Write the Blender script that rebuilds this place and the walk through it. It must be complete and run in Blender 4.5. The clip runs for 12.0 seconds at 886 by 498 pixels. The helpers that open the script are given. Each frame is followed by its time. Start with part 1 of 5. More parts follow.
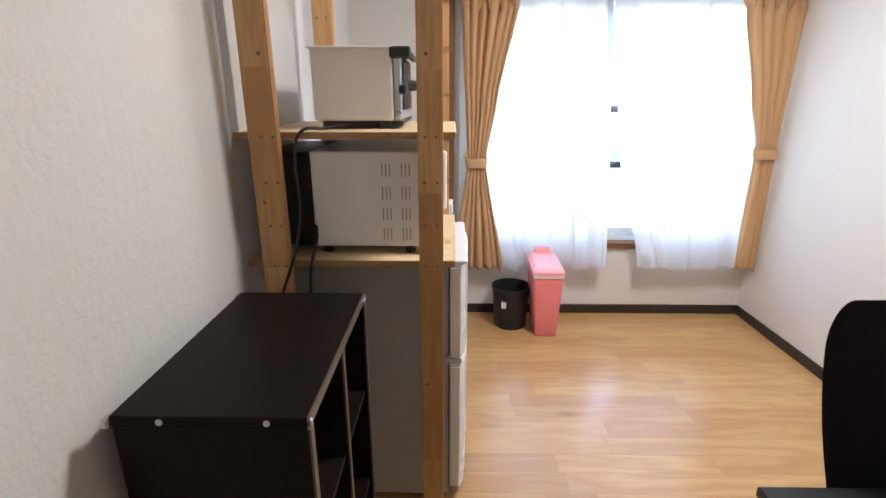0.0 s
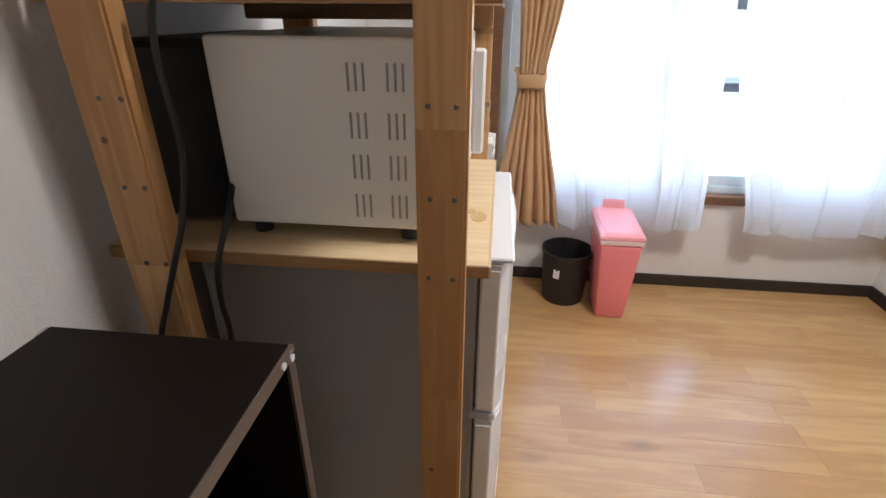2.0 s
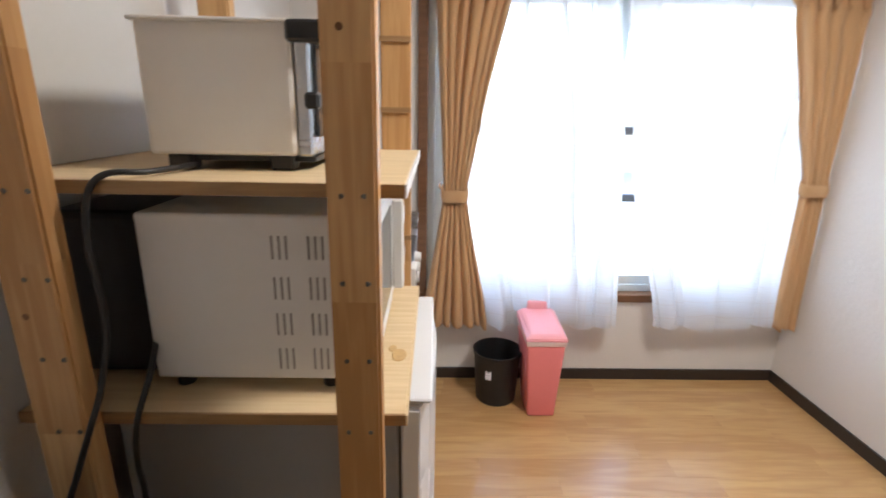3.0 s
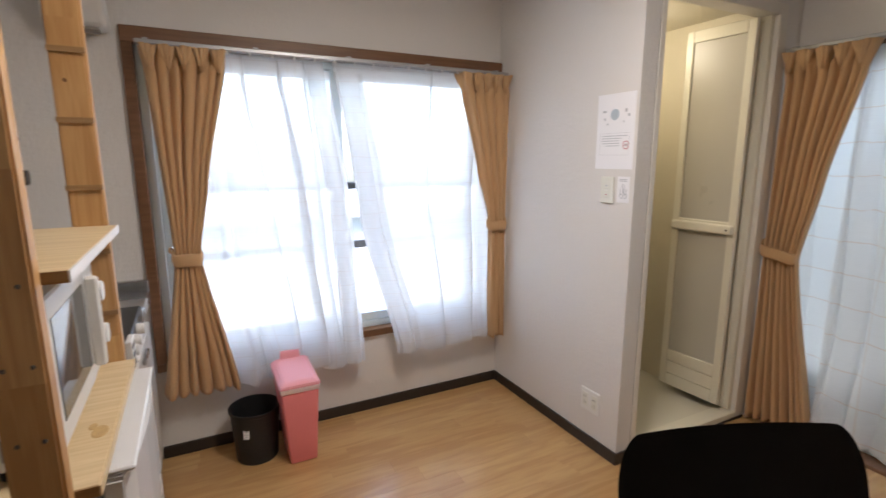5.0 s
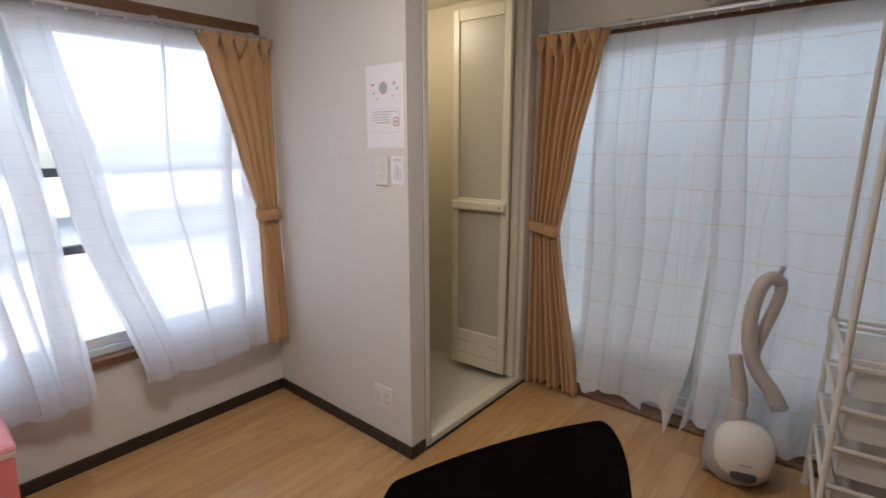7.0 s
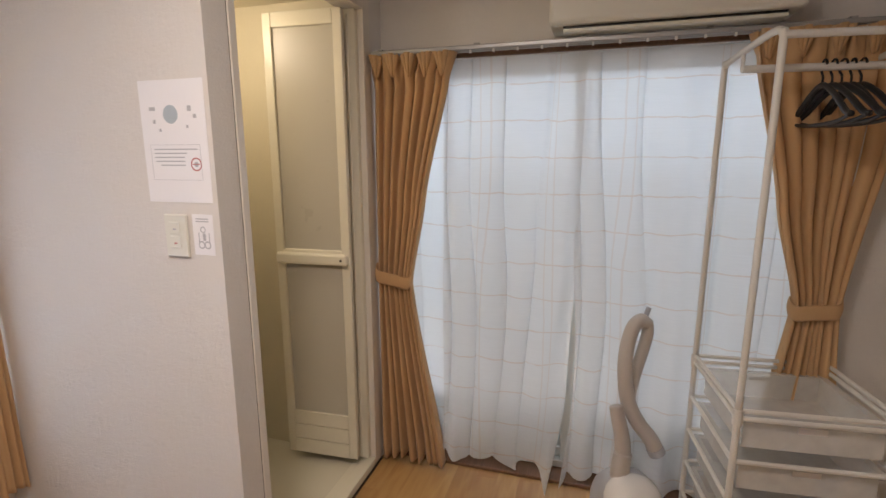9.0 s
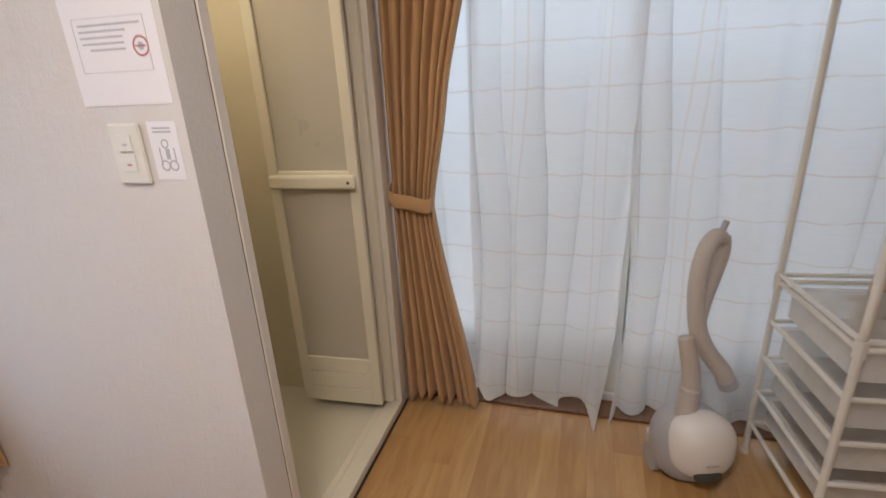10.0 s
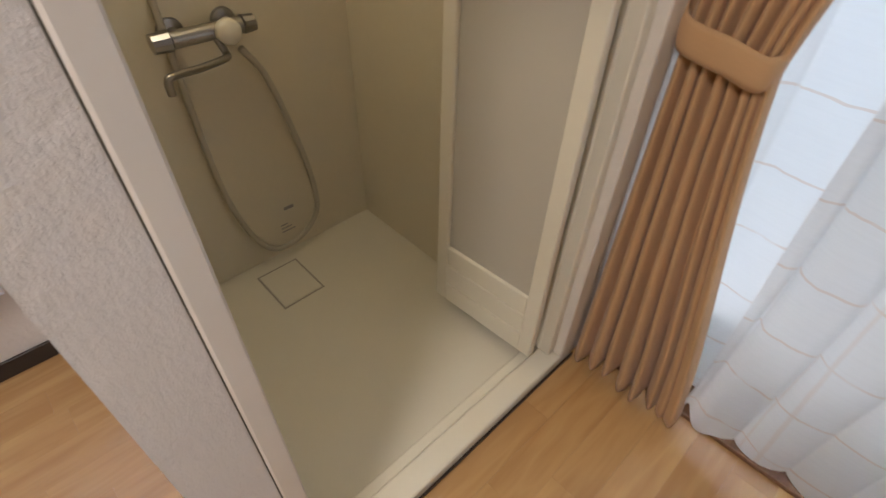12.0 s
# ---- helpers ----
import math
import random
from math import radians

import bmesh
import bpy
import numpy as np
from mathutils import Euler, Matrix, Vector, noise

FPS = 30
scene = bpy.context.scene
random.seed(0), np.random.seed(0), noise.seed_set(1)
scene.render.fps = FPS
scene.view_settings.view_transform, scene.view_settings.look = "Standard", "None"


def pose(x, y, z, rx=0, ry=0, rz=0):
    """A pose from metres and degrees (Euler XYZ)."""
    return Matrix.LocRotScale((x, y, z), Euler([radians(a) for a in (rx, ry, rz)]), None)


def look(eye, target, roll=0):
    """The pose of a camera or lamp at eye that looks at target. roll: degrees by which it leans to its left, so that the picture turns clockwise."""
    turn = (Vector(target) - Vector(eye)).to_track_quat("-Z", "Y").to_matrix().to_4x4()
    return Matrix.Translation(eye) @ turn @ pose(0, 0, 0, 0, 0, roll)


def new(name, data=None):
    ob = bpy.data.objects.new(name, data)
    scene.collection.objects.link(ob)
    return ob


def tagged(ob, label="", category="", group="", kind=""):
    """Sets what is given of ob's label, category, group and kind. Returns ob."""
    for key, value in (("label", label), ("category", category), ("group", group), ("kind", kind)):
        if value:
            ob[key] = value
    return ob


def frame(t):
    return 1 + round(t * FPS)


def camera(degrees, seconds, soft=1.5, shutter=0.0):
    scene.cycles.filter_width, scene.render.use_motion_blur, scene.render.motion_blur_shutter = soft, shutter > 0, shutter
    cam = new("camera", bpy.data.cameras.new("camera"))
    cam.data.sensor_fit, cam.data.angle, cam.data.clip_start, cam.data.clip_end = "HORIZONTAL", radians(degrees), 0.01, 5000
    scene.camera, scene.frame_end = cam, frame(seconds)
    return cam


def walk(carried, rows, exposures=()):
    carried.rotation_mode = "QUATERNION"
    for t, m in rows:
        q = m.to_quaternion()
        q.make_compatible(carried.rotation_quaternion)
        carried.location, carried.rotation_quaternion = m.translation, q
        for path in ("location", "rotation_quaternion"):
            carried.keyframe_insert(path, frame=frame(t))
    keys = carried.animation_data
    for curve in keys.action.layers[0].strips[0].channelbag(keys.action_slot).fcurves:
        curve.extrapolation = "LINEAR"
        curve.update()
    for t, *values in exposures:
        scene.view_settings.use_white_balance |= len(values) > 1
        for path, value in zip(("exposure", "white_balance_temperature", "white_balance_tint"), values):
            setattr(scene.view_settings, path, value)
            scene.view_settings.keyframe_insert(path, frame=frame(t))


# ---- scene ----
cam = camera(84.5, 12.0, soft=1.5, shutter=0.3)
PATH = [
    (0, (0.187, 0.055, 1.343), (0.151, 1.963, 0.743), -0.1),
    (0.5, (0.18, 0.211, 1.303), (0.14, 2.085, 0.604), -0.9),
    (1, (0.184, 0.415, 1.266), (0.054, 2.234, 0.446), -0.1),
    (1.5, (0.2, 0.618, 1.242), (0.055, 2.41, 0.365), -0.2),
    (2, (0.197, 0.726, 1.227), (0.0, 2.514, 0.354), 0.3),
    (2.5, (0.188, 0.718, 1.289), (-0.019, 2.566, 0.553), 1.6),
    (3, (0.234, 0.695, 1.351), (0.272, 2.617, 0.798), 1.1),
    (3.2, (0.25, 0.676, 1.362), (0.399, 2.6, 0.835), 0.1),
    (4.8, (0.349, 0.483, 1.403), (1.131, 2.283, 1.022), 0.2),
    (5, (0.364, 0.472, 1.413), (1.262, 2.221, 1.047), -0.1),
    (5.5, (0.412, 0.462, 1.414), (1.503, 2.097, 1.047), 0.4),
    (6, (0.476, 0.485, 1.413), (1.754, 1.98, 1.053), 0.5),
    (6.5, (0.556, 0.531, 1.407), (1.94, 1.923, 1.021), -0.0),
    (7, (0.624, 0.588, 1.387), (2.121, 1.844, 0.96), 0.0),
    (7.5, (0.681, 0.658, 1.404), (2.336, 1.695, 0.975), -0.5),
    (7.7, (0.702, 0.694, 1.413), (2.414, 1.643, 1.001), -0.9),
    (9.3, (1.036, 1.06, 1.493), (2.921, 1.58, 1.074), -0.0),
    (9.5, (1.088, 1.108, 1.457), (2.955, 1.623, 0.958), -0.7),
    (10, (1.245, 1.22, 1.396), (3.049, 1.752, 0.717), -2.8),
    (10.5, (1.491, 1.286, 1.325), (3.145, 2.009, 0.463), -2.2),
    (11, (1.737, 1.41, 1.324), (3.213, 2.181, 0.216), 0.3),
    (11.5, (1.918, 1.529, 1.237), (3.196, 2.371, -0.05), 3.2),
    (12, (2.074, 1.589, 1.224), (3.112, 2.633, -0.13), 1.9),
]
EXPOSURES = [(0.0, 5.1, 5800, 8), (1.5, 4.97, 5750, 8), (2.0, 4.93, 5780, 8), (3.2, 4.87, 6050, 9), (4.8, 4.34, 6250, 11), (5.5, 4.13, 6250, 11), (6.0, 4.05, 6280, 12), (7.0, 3.94, 6300, 14), (7.7, 3.9, 6400, 15),
             (9.3, 4.26, 6850, 16), (10.0, 4.3, 6500, 15), (10.5, 4.41, 6200, 14), (11.0, 4.46, 6150, 14), (11.5, 4.55, 6200, 14), (12.0, 4.64, 6200, 14)]
walk(cam, [(t, look(eye, target, roll)) for t, eye, target, roll in PATH], EXPOSURES)

# ---- world and lamps ----
world = bpy.data.worlds.new("overcast_sky")
scene.world = world
world.use_nodes = True
wn = world.node_tree.nodes
sky = wn.new("ShaderNodeTexSky")
sky.sky_type = "NISHITA"
sky.sun_disc = False
sky.sun_elevation = radians(48)
sky.sun_rotation = radians(150)
sky.air_density, sky.dust_density = 1.0, 3.0
wn["Background"].inputs["Strength"].default_value = 0.10
world.node_tree.links.new(sky.outputs["Color"], wn["Background"].inputs["Color"])


def lamp(name, kind, energy, color, m, size=None, size_y=None, angle=None):
    data = bpy.data.lights.new(name, kind)
    data.energy, data.color = energy, color
    if kind == "AREA":
        data.shape, data.size, data.size_y = "RECTANGLE", size, size_y
    elif kind == "POINT":
        data.shadow_soft_size = size
    elif kind == "SUN":
        data.angle = angle
    ob = new(name, data)
    ob.matrix_world = m
    return ob


NORTH_GLASS = 2.990   # just inside the north panes
lamp("sun", "SUN", 0.5, (1.0, 0.96, 0.9), look((0, 0, 9), (2.6, 5.2, 0)), angle=radians(15))
lamp("ceiling_light_panel", "AREA", 1.15, (1.0, 0.90, 0.79), look((1.05, 1.43, 2.30), (1.05, 1.4301, 0)), 0.36, 0.36)
lamp("ceiling_light_glow", "POINT", 0.17, (1.0, 0.90, 0.79), pose(1.05, 1.43, 2.15), 0.14)
lamp("east_window_daylight", "AREA", 0.235, (0.88, 0.955, 1.0), look((3.113, 1.01, 1.10), (0, 1.01, 1.10)), 1.76, 1.50)
lamp("north_window_daylight", "AREA", 0.21, (1.0, 0.985, 0.965), look((1.09, NORTH_GLASS, 1.11), (1.09, 0, 1.11)), 1.70, 1.20)
lamp("shower_ceiling_bulb", "POINT", 0.3, (1.0, 0.885, 0.68), pose(2.42, 2.5, 2.02), 0.06)

# ---- materials ----


def nodes_of(name):
    m = bpy.data.materials.new(name)
    m.use_nodes = True
    return m, m.node_tree.nodes, m.node_tree.links, m.node_tree.nodes["Principled BSDF"]


def ramp_mix(n, l, fac, a, b):
    mix = n.new("ShaderNodeMix")
    mix.data_type = "RGBA"
    l.new(fac, mix.inputs[0])
    for i, c in ((6, a), (7, b)):
        if isinstance(c, tuple):
            mix.inputs[i].default_value = (*c, 1)
        else:
            l.new(c, mix.inputs[i])
    return mix.outputs[2]


def noise_node(n, l, vec, scale, detail=4.0, rough=0.55):
    t = n.new("ShaderNodeTexNoise")
    t.inputs["Scale"].default_value, t.inputs["Detail"].default_value, t.inputs["Roughness"].default_value = scale, detail, rough
    if vec is not None:
        l.new(vec, t.inputs["Vector"])
    return t.outputs["Fac"]


def math_node(n, l, op, a, b=None, clamp=False):
    m = n.new("ShaderNodeMath")
    m.operation, m.use_clamp = op, clamp
    for i, v in enumerate((a, b)):
        if v is None:
            continue
        if isinstance(v, (int, float)):
            m.inputs[i].default_value = v
        else:
            l.new(v, m.inputs[i])
    return m.outputs[0]


def coords(n, l, stretch=(1, 1, 1), kind="Object"):
    c = n.new("ShaderNodeTexCoord")
    mp = n.new("ShaderNodeMapping")
    mp.inputs["Scale"].default_value = stretch
    l.new(c.outputs[kind], mp.inputs["Vector"])
    return mp.outputs["Vector"]


def bump(n, l, bsdf, height, strength, distance):
    b = n.new("ShaderNodeBump")
    b.inputs["Strength"].default_value, b.inputs["Distance"].default_value = strength, distance
    l.new(height, b.inputs["Height"])
    l.new(b.outputs["Normal"], bsdf.inputs["Normal"])


def surface(name, color, rough=0.5, metal=0.0, vary=0.12, fine=60.0, coarse=4.0, relief=0.15, depth=0.001, stretch=(1, 1, 1), gloss=0.5):
    """A painted, moulded or woven surface: two scales of tone, uneven gloss, fine relief."""
    m, n, l, b = nodes_of(name)
    v = coords(n, l, stretch)
    big, small = noise_node(n, l, v, coarse, 5), noise_node(n, l, v, fine, 3)
    both = math_node(n, l, "ADD", math_node(n, l, "MULTIPLY", big, 0.6), math_node(n, l, "MULTIPLY", small, 0.4))
    lo, hi = tuple(c * (1 - vary) for c in color), tuple(min(1.0, c * (1 + vary)) for c in color)
    l.new(ramp_mix(n, l, both, lo, hi), b.inputs["Base Color"])
    l.new(math_node(n, l, "ADD", math_node(n, l, "MULTIPLY", big, 0.16), rough - 0.08, True), b.inputs["Roughness"])
    b.inputs["Metallic"].default_value = metal
    b.inputs["Specular IOR Level"].default_value = gloss
    bump(n, l, b, small, relief, depth)
    return m


def wallpaper_mat(name, color):
    """Off-white vinyl wall cloth with a brushed emboss."""
    m, n, l, b = nodes_of(name)
    v = coords(n, l)
    stroke_a = noise_node(n, l, coords(n, l, (1.0, 1.0, 0.45)), 58, 5, 0.74)
    stroke_b = noise_node(n, l, coords(n, l, (0.5, 0.5, 1.0)), 52, 5, 0.74)
    h = math_node(n, l, "ADD", math_node(n, l, "MULTIPLY", stroke_a, 0.52), math_node(n, l, "MULTIPLY", stroke_b, 0.48))
    stain = noise_node(n, l, v, 1.7, 6, 0.6)
    base = ramp_mix(n, l, stain, tuple(c * 0.93 for c in color), color)
    l.new(ramp_mix(n, l, math_node(n, l, "MULTIPLY", h, 0.35), base, tuple(c * 0.86 for c in color)), b.inputs["Base Color"])
    b.inputs["Roughness"].default_value = 0.78
    b.inputs["Specular IOR Level"].default_value = 0.3
    bump(n, l, b, h, 0.9, 0.0046)
    return m


def wood_mat(name, dark, light, along="x", rough=0.4, scale=1.0, per_piece=0.3, knots=True, gloss=0.5, coat=0.0, streak=0.3, rings_count=7.0, draw=0.06):
    """Grained wood, the grain running along one axis; each piece has its own tone."""
    m, n, l, b = nodes_of(name)
    s = {"x": (draw, 1, 1), "y": (1, draw, 1), "z": (1, 1, draw)}[along]
    info = n.new("ShaderNodeObjectInfo")
    c = n.new("ShaderNodeTexCoord")
    shift = n.new("ShaderNodeVectorMath")
    shift.operation = "ADD"
    spread = n.new("ShaderNodeVectorMath")
    spread.operation = "SCALE"
    spread.inputs[0].default_value = (7.3, 5.1, 3.7)
    l.new(info.outputs["Random"], spread.inputs["Scale"])
    l.new(c.outputs["Object"], shift.inputs[0])
    l.new(spread.outputs[0], shift.inputs[1])
    mp = n.new("ShaderNodeMapping")
    mp.inputs["Scale"].default_value = s
    l.new(shift.outputs[0], mp.inputs["Vector"])
    warp = noise_node(n, l, mp.outputs["Vector"], 16 * scale, 4, 0.6)
    fine = noise_node(n, l, mp.outputs["Vector"], 150 * scale, 3, 0.65)
    rings = n.new("ShaderNodeMath")
    rings.operation = "PINGPONG"
    l.new(math_node(n, l, "MULTIPLY", warp, rings_count), rings.inputs[0])
    rings.inputs[1].default_value = 0.5
    g = math_node(n, l, "ADD", math_node(n, l, "MULTIPLY", rings.outputs[0], 1.0), math_node(n, l, "MULTIPLY", fine, streak))
    tone = math_node(n, l, "ADD", math_node(n, l, "MULTIPLY", g, 0.75), math_node(n, l, "MULTIPLY", math_node(n, l, "SUBTRACT", info.outputs["Random"], 0.5), per_piece), True)
    col = ramp_mix(n, l, tone, dark, light)
    if knots:
        vo = n.new("ShaderNodeTexVoronoi")
        vo.inputs["Scale"].default_value = 3.2
        mp2 = n.new("ShaderNodeMapping")
        mp2.inputs["Scale"].default_value = tuple(max(v, 0.4) for v in s)
        l.new(shift.outputs[0], mp2.inputs["Vector"])
        l.new(mp2.outputs["Vector"], vo.inputs["Vector"])
        k = math_node(n, l, "SUBTRACT", 1.0, math_node(n, l, "MULTIPLY", vo.outputs["Distance"], 11.0), True)
        col = ramp_mix(n, l, math_node(n, l, "MULTIPLY", k, 0.6), col, tuple(c * 0.45 for c in dark))
    l.new(col, b.inputs["Base Color"])
    l.new(math_node(n, l, "ADD", math_node(n, l, "MULTIPLY", fine, 0.14), rough - 0.07, True), b.inputs["Roughness"])
    b.inputs["Specular IOR Level"].default_value = gloss
    b.inputs["Coat Weight"].default_value, b.inputs["Coat Roughness"].default_value = coat, 0.19
    bump(n, l, b, fine, 0.05, 0.0005)
    return m


def cloth_mat(name, color):
    """Heavy woven curtain cloth."""
    m, n, l, b = nodes_of(name)
    v = coords(n, l, (1, 1, 1), "UV")
    w1 = noise_node(n, l, coords(n, l, (1, 0.05, 1), "UV"), 900, 2)
    w2 = noise_node(n, l, coords(n, l, (0.05, 1, 1), "UV"), 900, 2)
    weave = math_node(n, l, "ADD", w1, w2)
    big = noise_node(n, l, v, 5, 4)
    c1 = ramp_mix(n, l, big, tuple(c * 0.9 for c in color), tuple(min(1, c * 1.1) for c in color))
    l.new(ramp_mix(n, l, math_node(n, l, "MULTIPLY", weave, 0.3), c1, tuple(c * 0.7 for c in color)), b.inputs["Base Color"])
    b.inputs["Roughness"].default_value = 0.85
    b.inputs["Sheen Weight"].default_value = 0.25
    b.inputs["Specular IOR Level"].default_value = 0.15
    bump(n, l, b, weave, 0.3, 0.0008)
    out = n["Material Output"]
    tr = n.new("ShaderNodeBsdfTranslucent")
    tr.inputs["Color"].default_value = (*[min(1, c * 1.15) for c in color], 1)
    mix = n.new("ShaderNodeMixShader")
    mix.inputs[0].default_value = 0.2
    l.new(b.outputs[0], mix.inputs[1])
    l.new(tr.outputs[0], mix.inputs[2])
    l.new(mix.outputs[0], out.inputs["Surface"])
    return m


def sheer_mat(name, color, line, clear, step=0.095, row_share=0.45, col_share=0.22, row_width=0.026, glow=0.6):
    """Thin voile with slubs, woven rows and fine tan check lines."""
    m, n, l, b = nodes_of(name)
    uv = n.new("ShaderNodeUVMap")
    sep = n.new("ShaderNodeSeparateXYZ")
    l.new(uv.outputs[0], sep.inputs[0])
    wob = noise_node(n, l, uv.outputs[0], 6, 3)
    gaps = noise_node(n, l, uv.outputs[0], 11, 2)
    broken = math_node(n, l, "MULTIPLY", math_node(n, l, "SUBTRACT", gaps, 0.28), 6.0, True)

    def stripes(axis, period, width, fade, sway=0.045):
        p = math_node(n, l, "FRACT", math_node(n, l, "DIVIDE", math_node(n, l, "ADD", axis, math_node(n, l, "MULTIPLY", wob, sway)), period))
        return math_node(n, l, "MULTIPLY", math_node(n, l, "LESS_THAN", p, width), fade)

    rows = math_node(n, l, "MULTIPLY", stripes(sep.outputs[1], step, row_width, row_share), broken)
    cols = stripes(sep.outputs[0], 0.42, 0.014, col_share, 0.008)
    cols2 = stripes(math_node(n, l, "ADD", sep.outputs[0], 0.03), 0.42, 0.011, col_share, 0.008)
    lines = math_node(n, l, "MAXIMUM", rows, math_node(n, l, "MAXIMUM", cols, cols2))
    slub = noise_node(n, l, coords(n, l, (0.06, 1, 1), "UV"), 160, 3)
    tone = ramp_mix(n, l, slub, tuple(c * 0.96 for c in color), color)
    col = ramp_mix(n, l, lines, tone, line)
    l.new(col, b.inputs["Base Color"])
    b.inputs["Roughness"].default_value = 0.9
    b.inputs["Specular IOR Level"].default_value = 0.1
    tr = n.new("ShaderNodeBsdfTranslucent")
    l.new(col, tr.inputs["Color"])
    cl = n.new("ShaderNodeBsdfTransparent")
    cl.inputs["Color"].default_value = (1, 1, 1, 1)
    m1, m2 = n.new("ShaderNodeMixShader"), n.new("ShaderNodeMixShader")
    m1.inputs[0].default_value = glow
    l.new(b.outputs[0], m1.inputs[1])
    l.new(tr.outputs[0], m1.inputs[2])
    hole = math_node(n, l, "MULTIPLY", math_node(n, l, "SUBTRACT", 1.25, math_node(n, l, "MULTIPLY", slub, 0.5)), clear)
    l.new(math_node(n, l, "MULTIPLY", hole, math_node(n, l, "SUBTRACT", 1.0, math_node(n, l, "MULTIPLY", lines, 0.6))), m2.inputs[0])
    l.new(m1.outputs[0], m2.inputs[1])
    l.new(cl.outputs[0], m2.inputs[2])
    l.new(m2.outputs[0], n["Material Output"].inputs["Surface"])
    return m


def glass_mat(name, color, rough, through_share):
    m, n, l, b = nodes_of(name)
    v = coords(n, l)
    b.inputs["Base Color"].default_value = (*color, 1)
    b.inputs["Roughness"].default_value = max(rough, 0.02)
    b.inputs["Transmission Weight"].default_value = through_share
    b.inputs["IOR"].default_value = 1.45
    if rough > 0.1:
        bump(n, l, b, noise_node(n, l, v, 220, 2), 0.5, 0.002)
    return m


def milky_mat(name, color, clear):
    """Cloudy see-through plastic."""
    m, n, l, b = nodes_of(name)
    b.inputs["Base Color"].default_value = (*color, 1)
    b.inputs["Roughness"].default_value = 0.3
    cl = n.new("ShaderNodeBsdfTransparent")
    mix = n.new("ShaderNodeMixShader")
    haze = noise_node(n, l, coords(n, l), 14, 3)
    l.new(math_node(n, l, "ADD", math_node(n, l, "MULTIPLY", haze, 0.2), clear - 0.1, True), mix.inputs[0])
    l.new(b.outputs[0], mix.inputs[1])
    l.new(cl.outputs[0], mix.inputs[2])
    l.new(mix.outputs[0], n["Material Output"].inputs["Surface"])
    return m


WALL = wallpaper_mat("wallpaper", (0.76, 0.73, 0.70))
CEILING = wallpaper_mat("ceiling_paper", (0.78, 0.76, 0.72))
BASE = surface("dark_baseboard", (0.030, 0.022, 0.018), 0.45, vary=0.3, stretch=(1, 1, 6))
FLOOR = wood_mat("floor_board", (0.44, 0.246, 0.092), (0.69, 0.457, 0.204), "x", 0.36, 0.36, 0.36, coat=0.45, streak=0.07, rings_count=6.0, draw=0.13)
SUBFLOOR = surface("floor_joint", (0.38, 0.23, 0.10), 0.7)
TRIMWOOD = wood_mat("casing_wood", (0.14, 0.065, 0.03), (0.25, 0.125, 0.06), "x", 0.45, 1.0, 0.15, False)
POST = wood_mat("pine_post", (0.42, 0.215, 0.075), (0.70, 0.445, 0.20), "z", 0.5, 1.0, 0.62)
KNOT = surface("pine_knot", (0.16, 0.07, 0.025), 0.55, vary=0.3, fine=300)
BOARD = wood_mat("plywood_board", (0.56, 0.41, 0.225), (0.79, 0.635, 0.41), "x", 0.5, 0.8, 0.15)
BOARDKNOT = surface("amber_knot", (0.50, 0.32, 0.13), 0.5, vary=0.35, fine=120, coarse=30)
PLYEDGE = wood_mat("plywood_edge", (0.26, 0.145, 0.06), (0.44, 0.27, 0.12), "x", 0.6, 1.5, 0.1, False)
DARKBOX = surface("dark_brown_laminate", (0.0085, 0.0062, 0.005), 0.45, vary=0.3, fine=140, stretch=(1, 0.12, 1), relief=0.1, gloss=0.11)
EDGEBAND = surface("worn_edge_band", (0.10, 0.075, 0.06), 0.45, vary=0.4, fine=200)
WHITEMETAL = surface("white_enamel", (0.72, 0.70, 0.67), 0.38, vary=0.05, relief=0.04)
GREYMETAL = surface("grey_fridge_side", (0.35, 0.35, 0.355), 0.42, vary=0.06, fine=300, relief=0.1)
FRIDGEDOOR = surface("white_fridge_door", (0.68, 0.68, 0.70), 0.25, vary=0.04, relief=0.03)
GASKET = surface("dark_grey_gasket", (0.12, 0.12, 0.12), 0.6, vary=0.15)
PANEL = surface("aged_white_panel", (0.56, 0.54, 0.51), 0.45, vary=0.06, relief=0.06)
FRIDGETRIM = surface("grey_fridge_trim", (0.48, 0.48, 0.50), 0.35, vary=0.06)
BLACKPL = surface("black_plastic", (0.012, 0.012, 0.013), 0.4, vary=0.3)
CABLE = surface("black_cable", (0.010, 0.010, 0.011), 0.45)
SLOT = surface("vent_slot", (0.30, 0.28, 0.26), 0.8)
DARKGLASS = surface("dark_oven_glass", (0.06, 0.065, 0.07), 0.06, vary=0.1, relief=0.0)
STEEL = surface("brushed_steel", (0.55, 0.55, 0.55), 0.28, 1.0, vary=0.08, fine=300, stretch=(0.1, 1, 1))
CHROME = surface("chrome", (0.36, 0.345, 0.32), 0.3, 1.0, vary=0.05, relief=0.0)
PINK = surface("pink_plastic", (0.84, 0.24, 0.255), 0.4, vary=0.06, relief=0.05)
PINKLID = surface("pink_lid_plastic", (0.88, 0.38, 0.42), 0.3, vary=0.05, relief=0.04)
PINKBAND = surface("pale_pink_band", (0.86, 0.66, 0.64), 0.4)
CURTAIN = cloth_mat("tan_curtain_cloth", (0.71, 0.46, 0.245))
SHEER_N = sheer_mat("north_voile", (0.84, 0.84, 0.845), (0.60, 0.50, 0.43), 0.18, 0.072, 0.28, 0.2, 0.06)
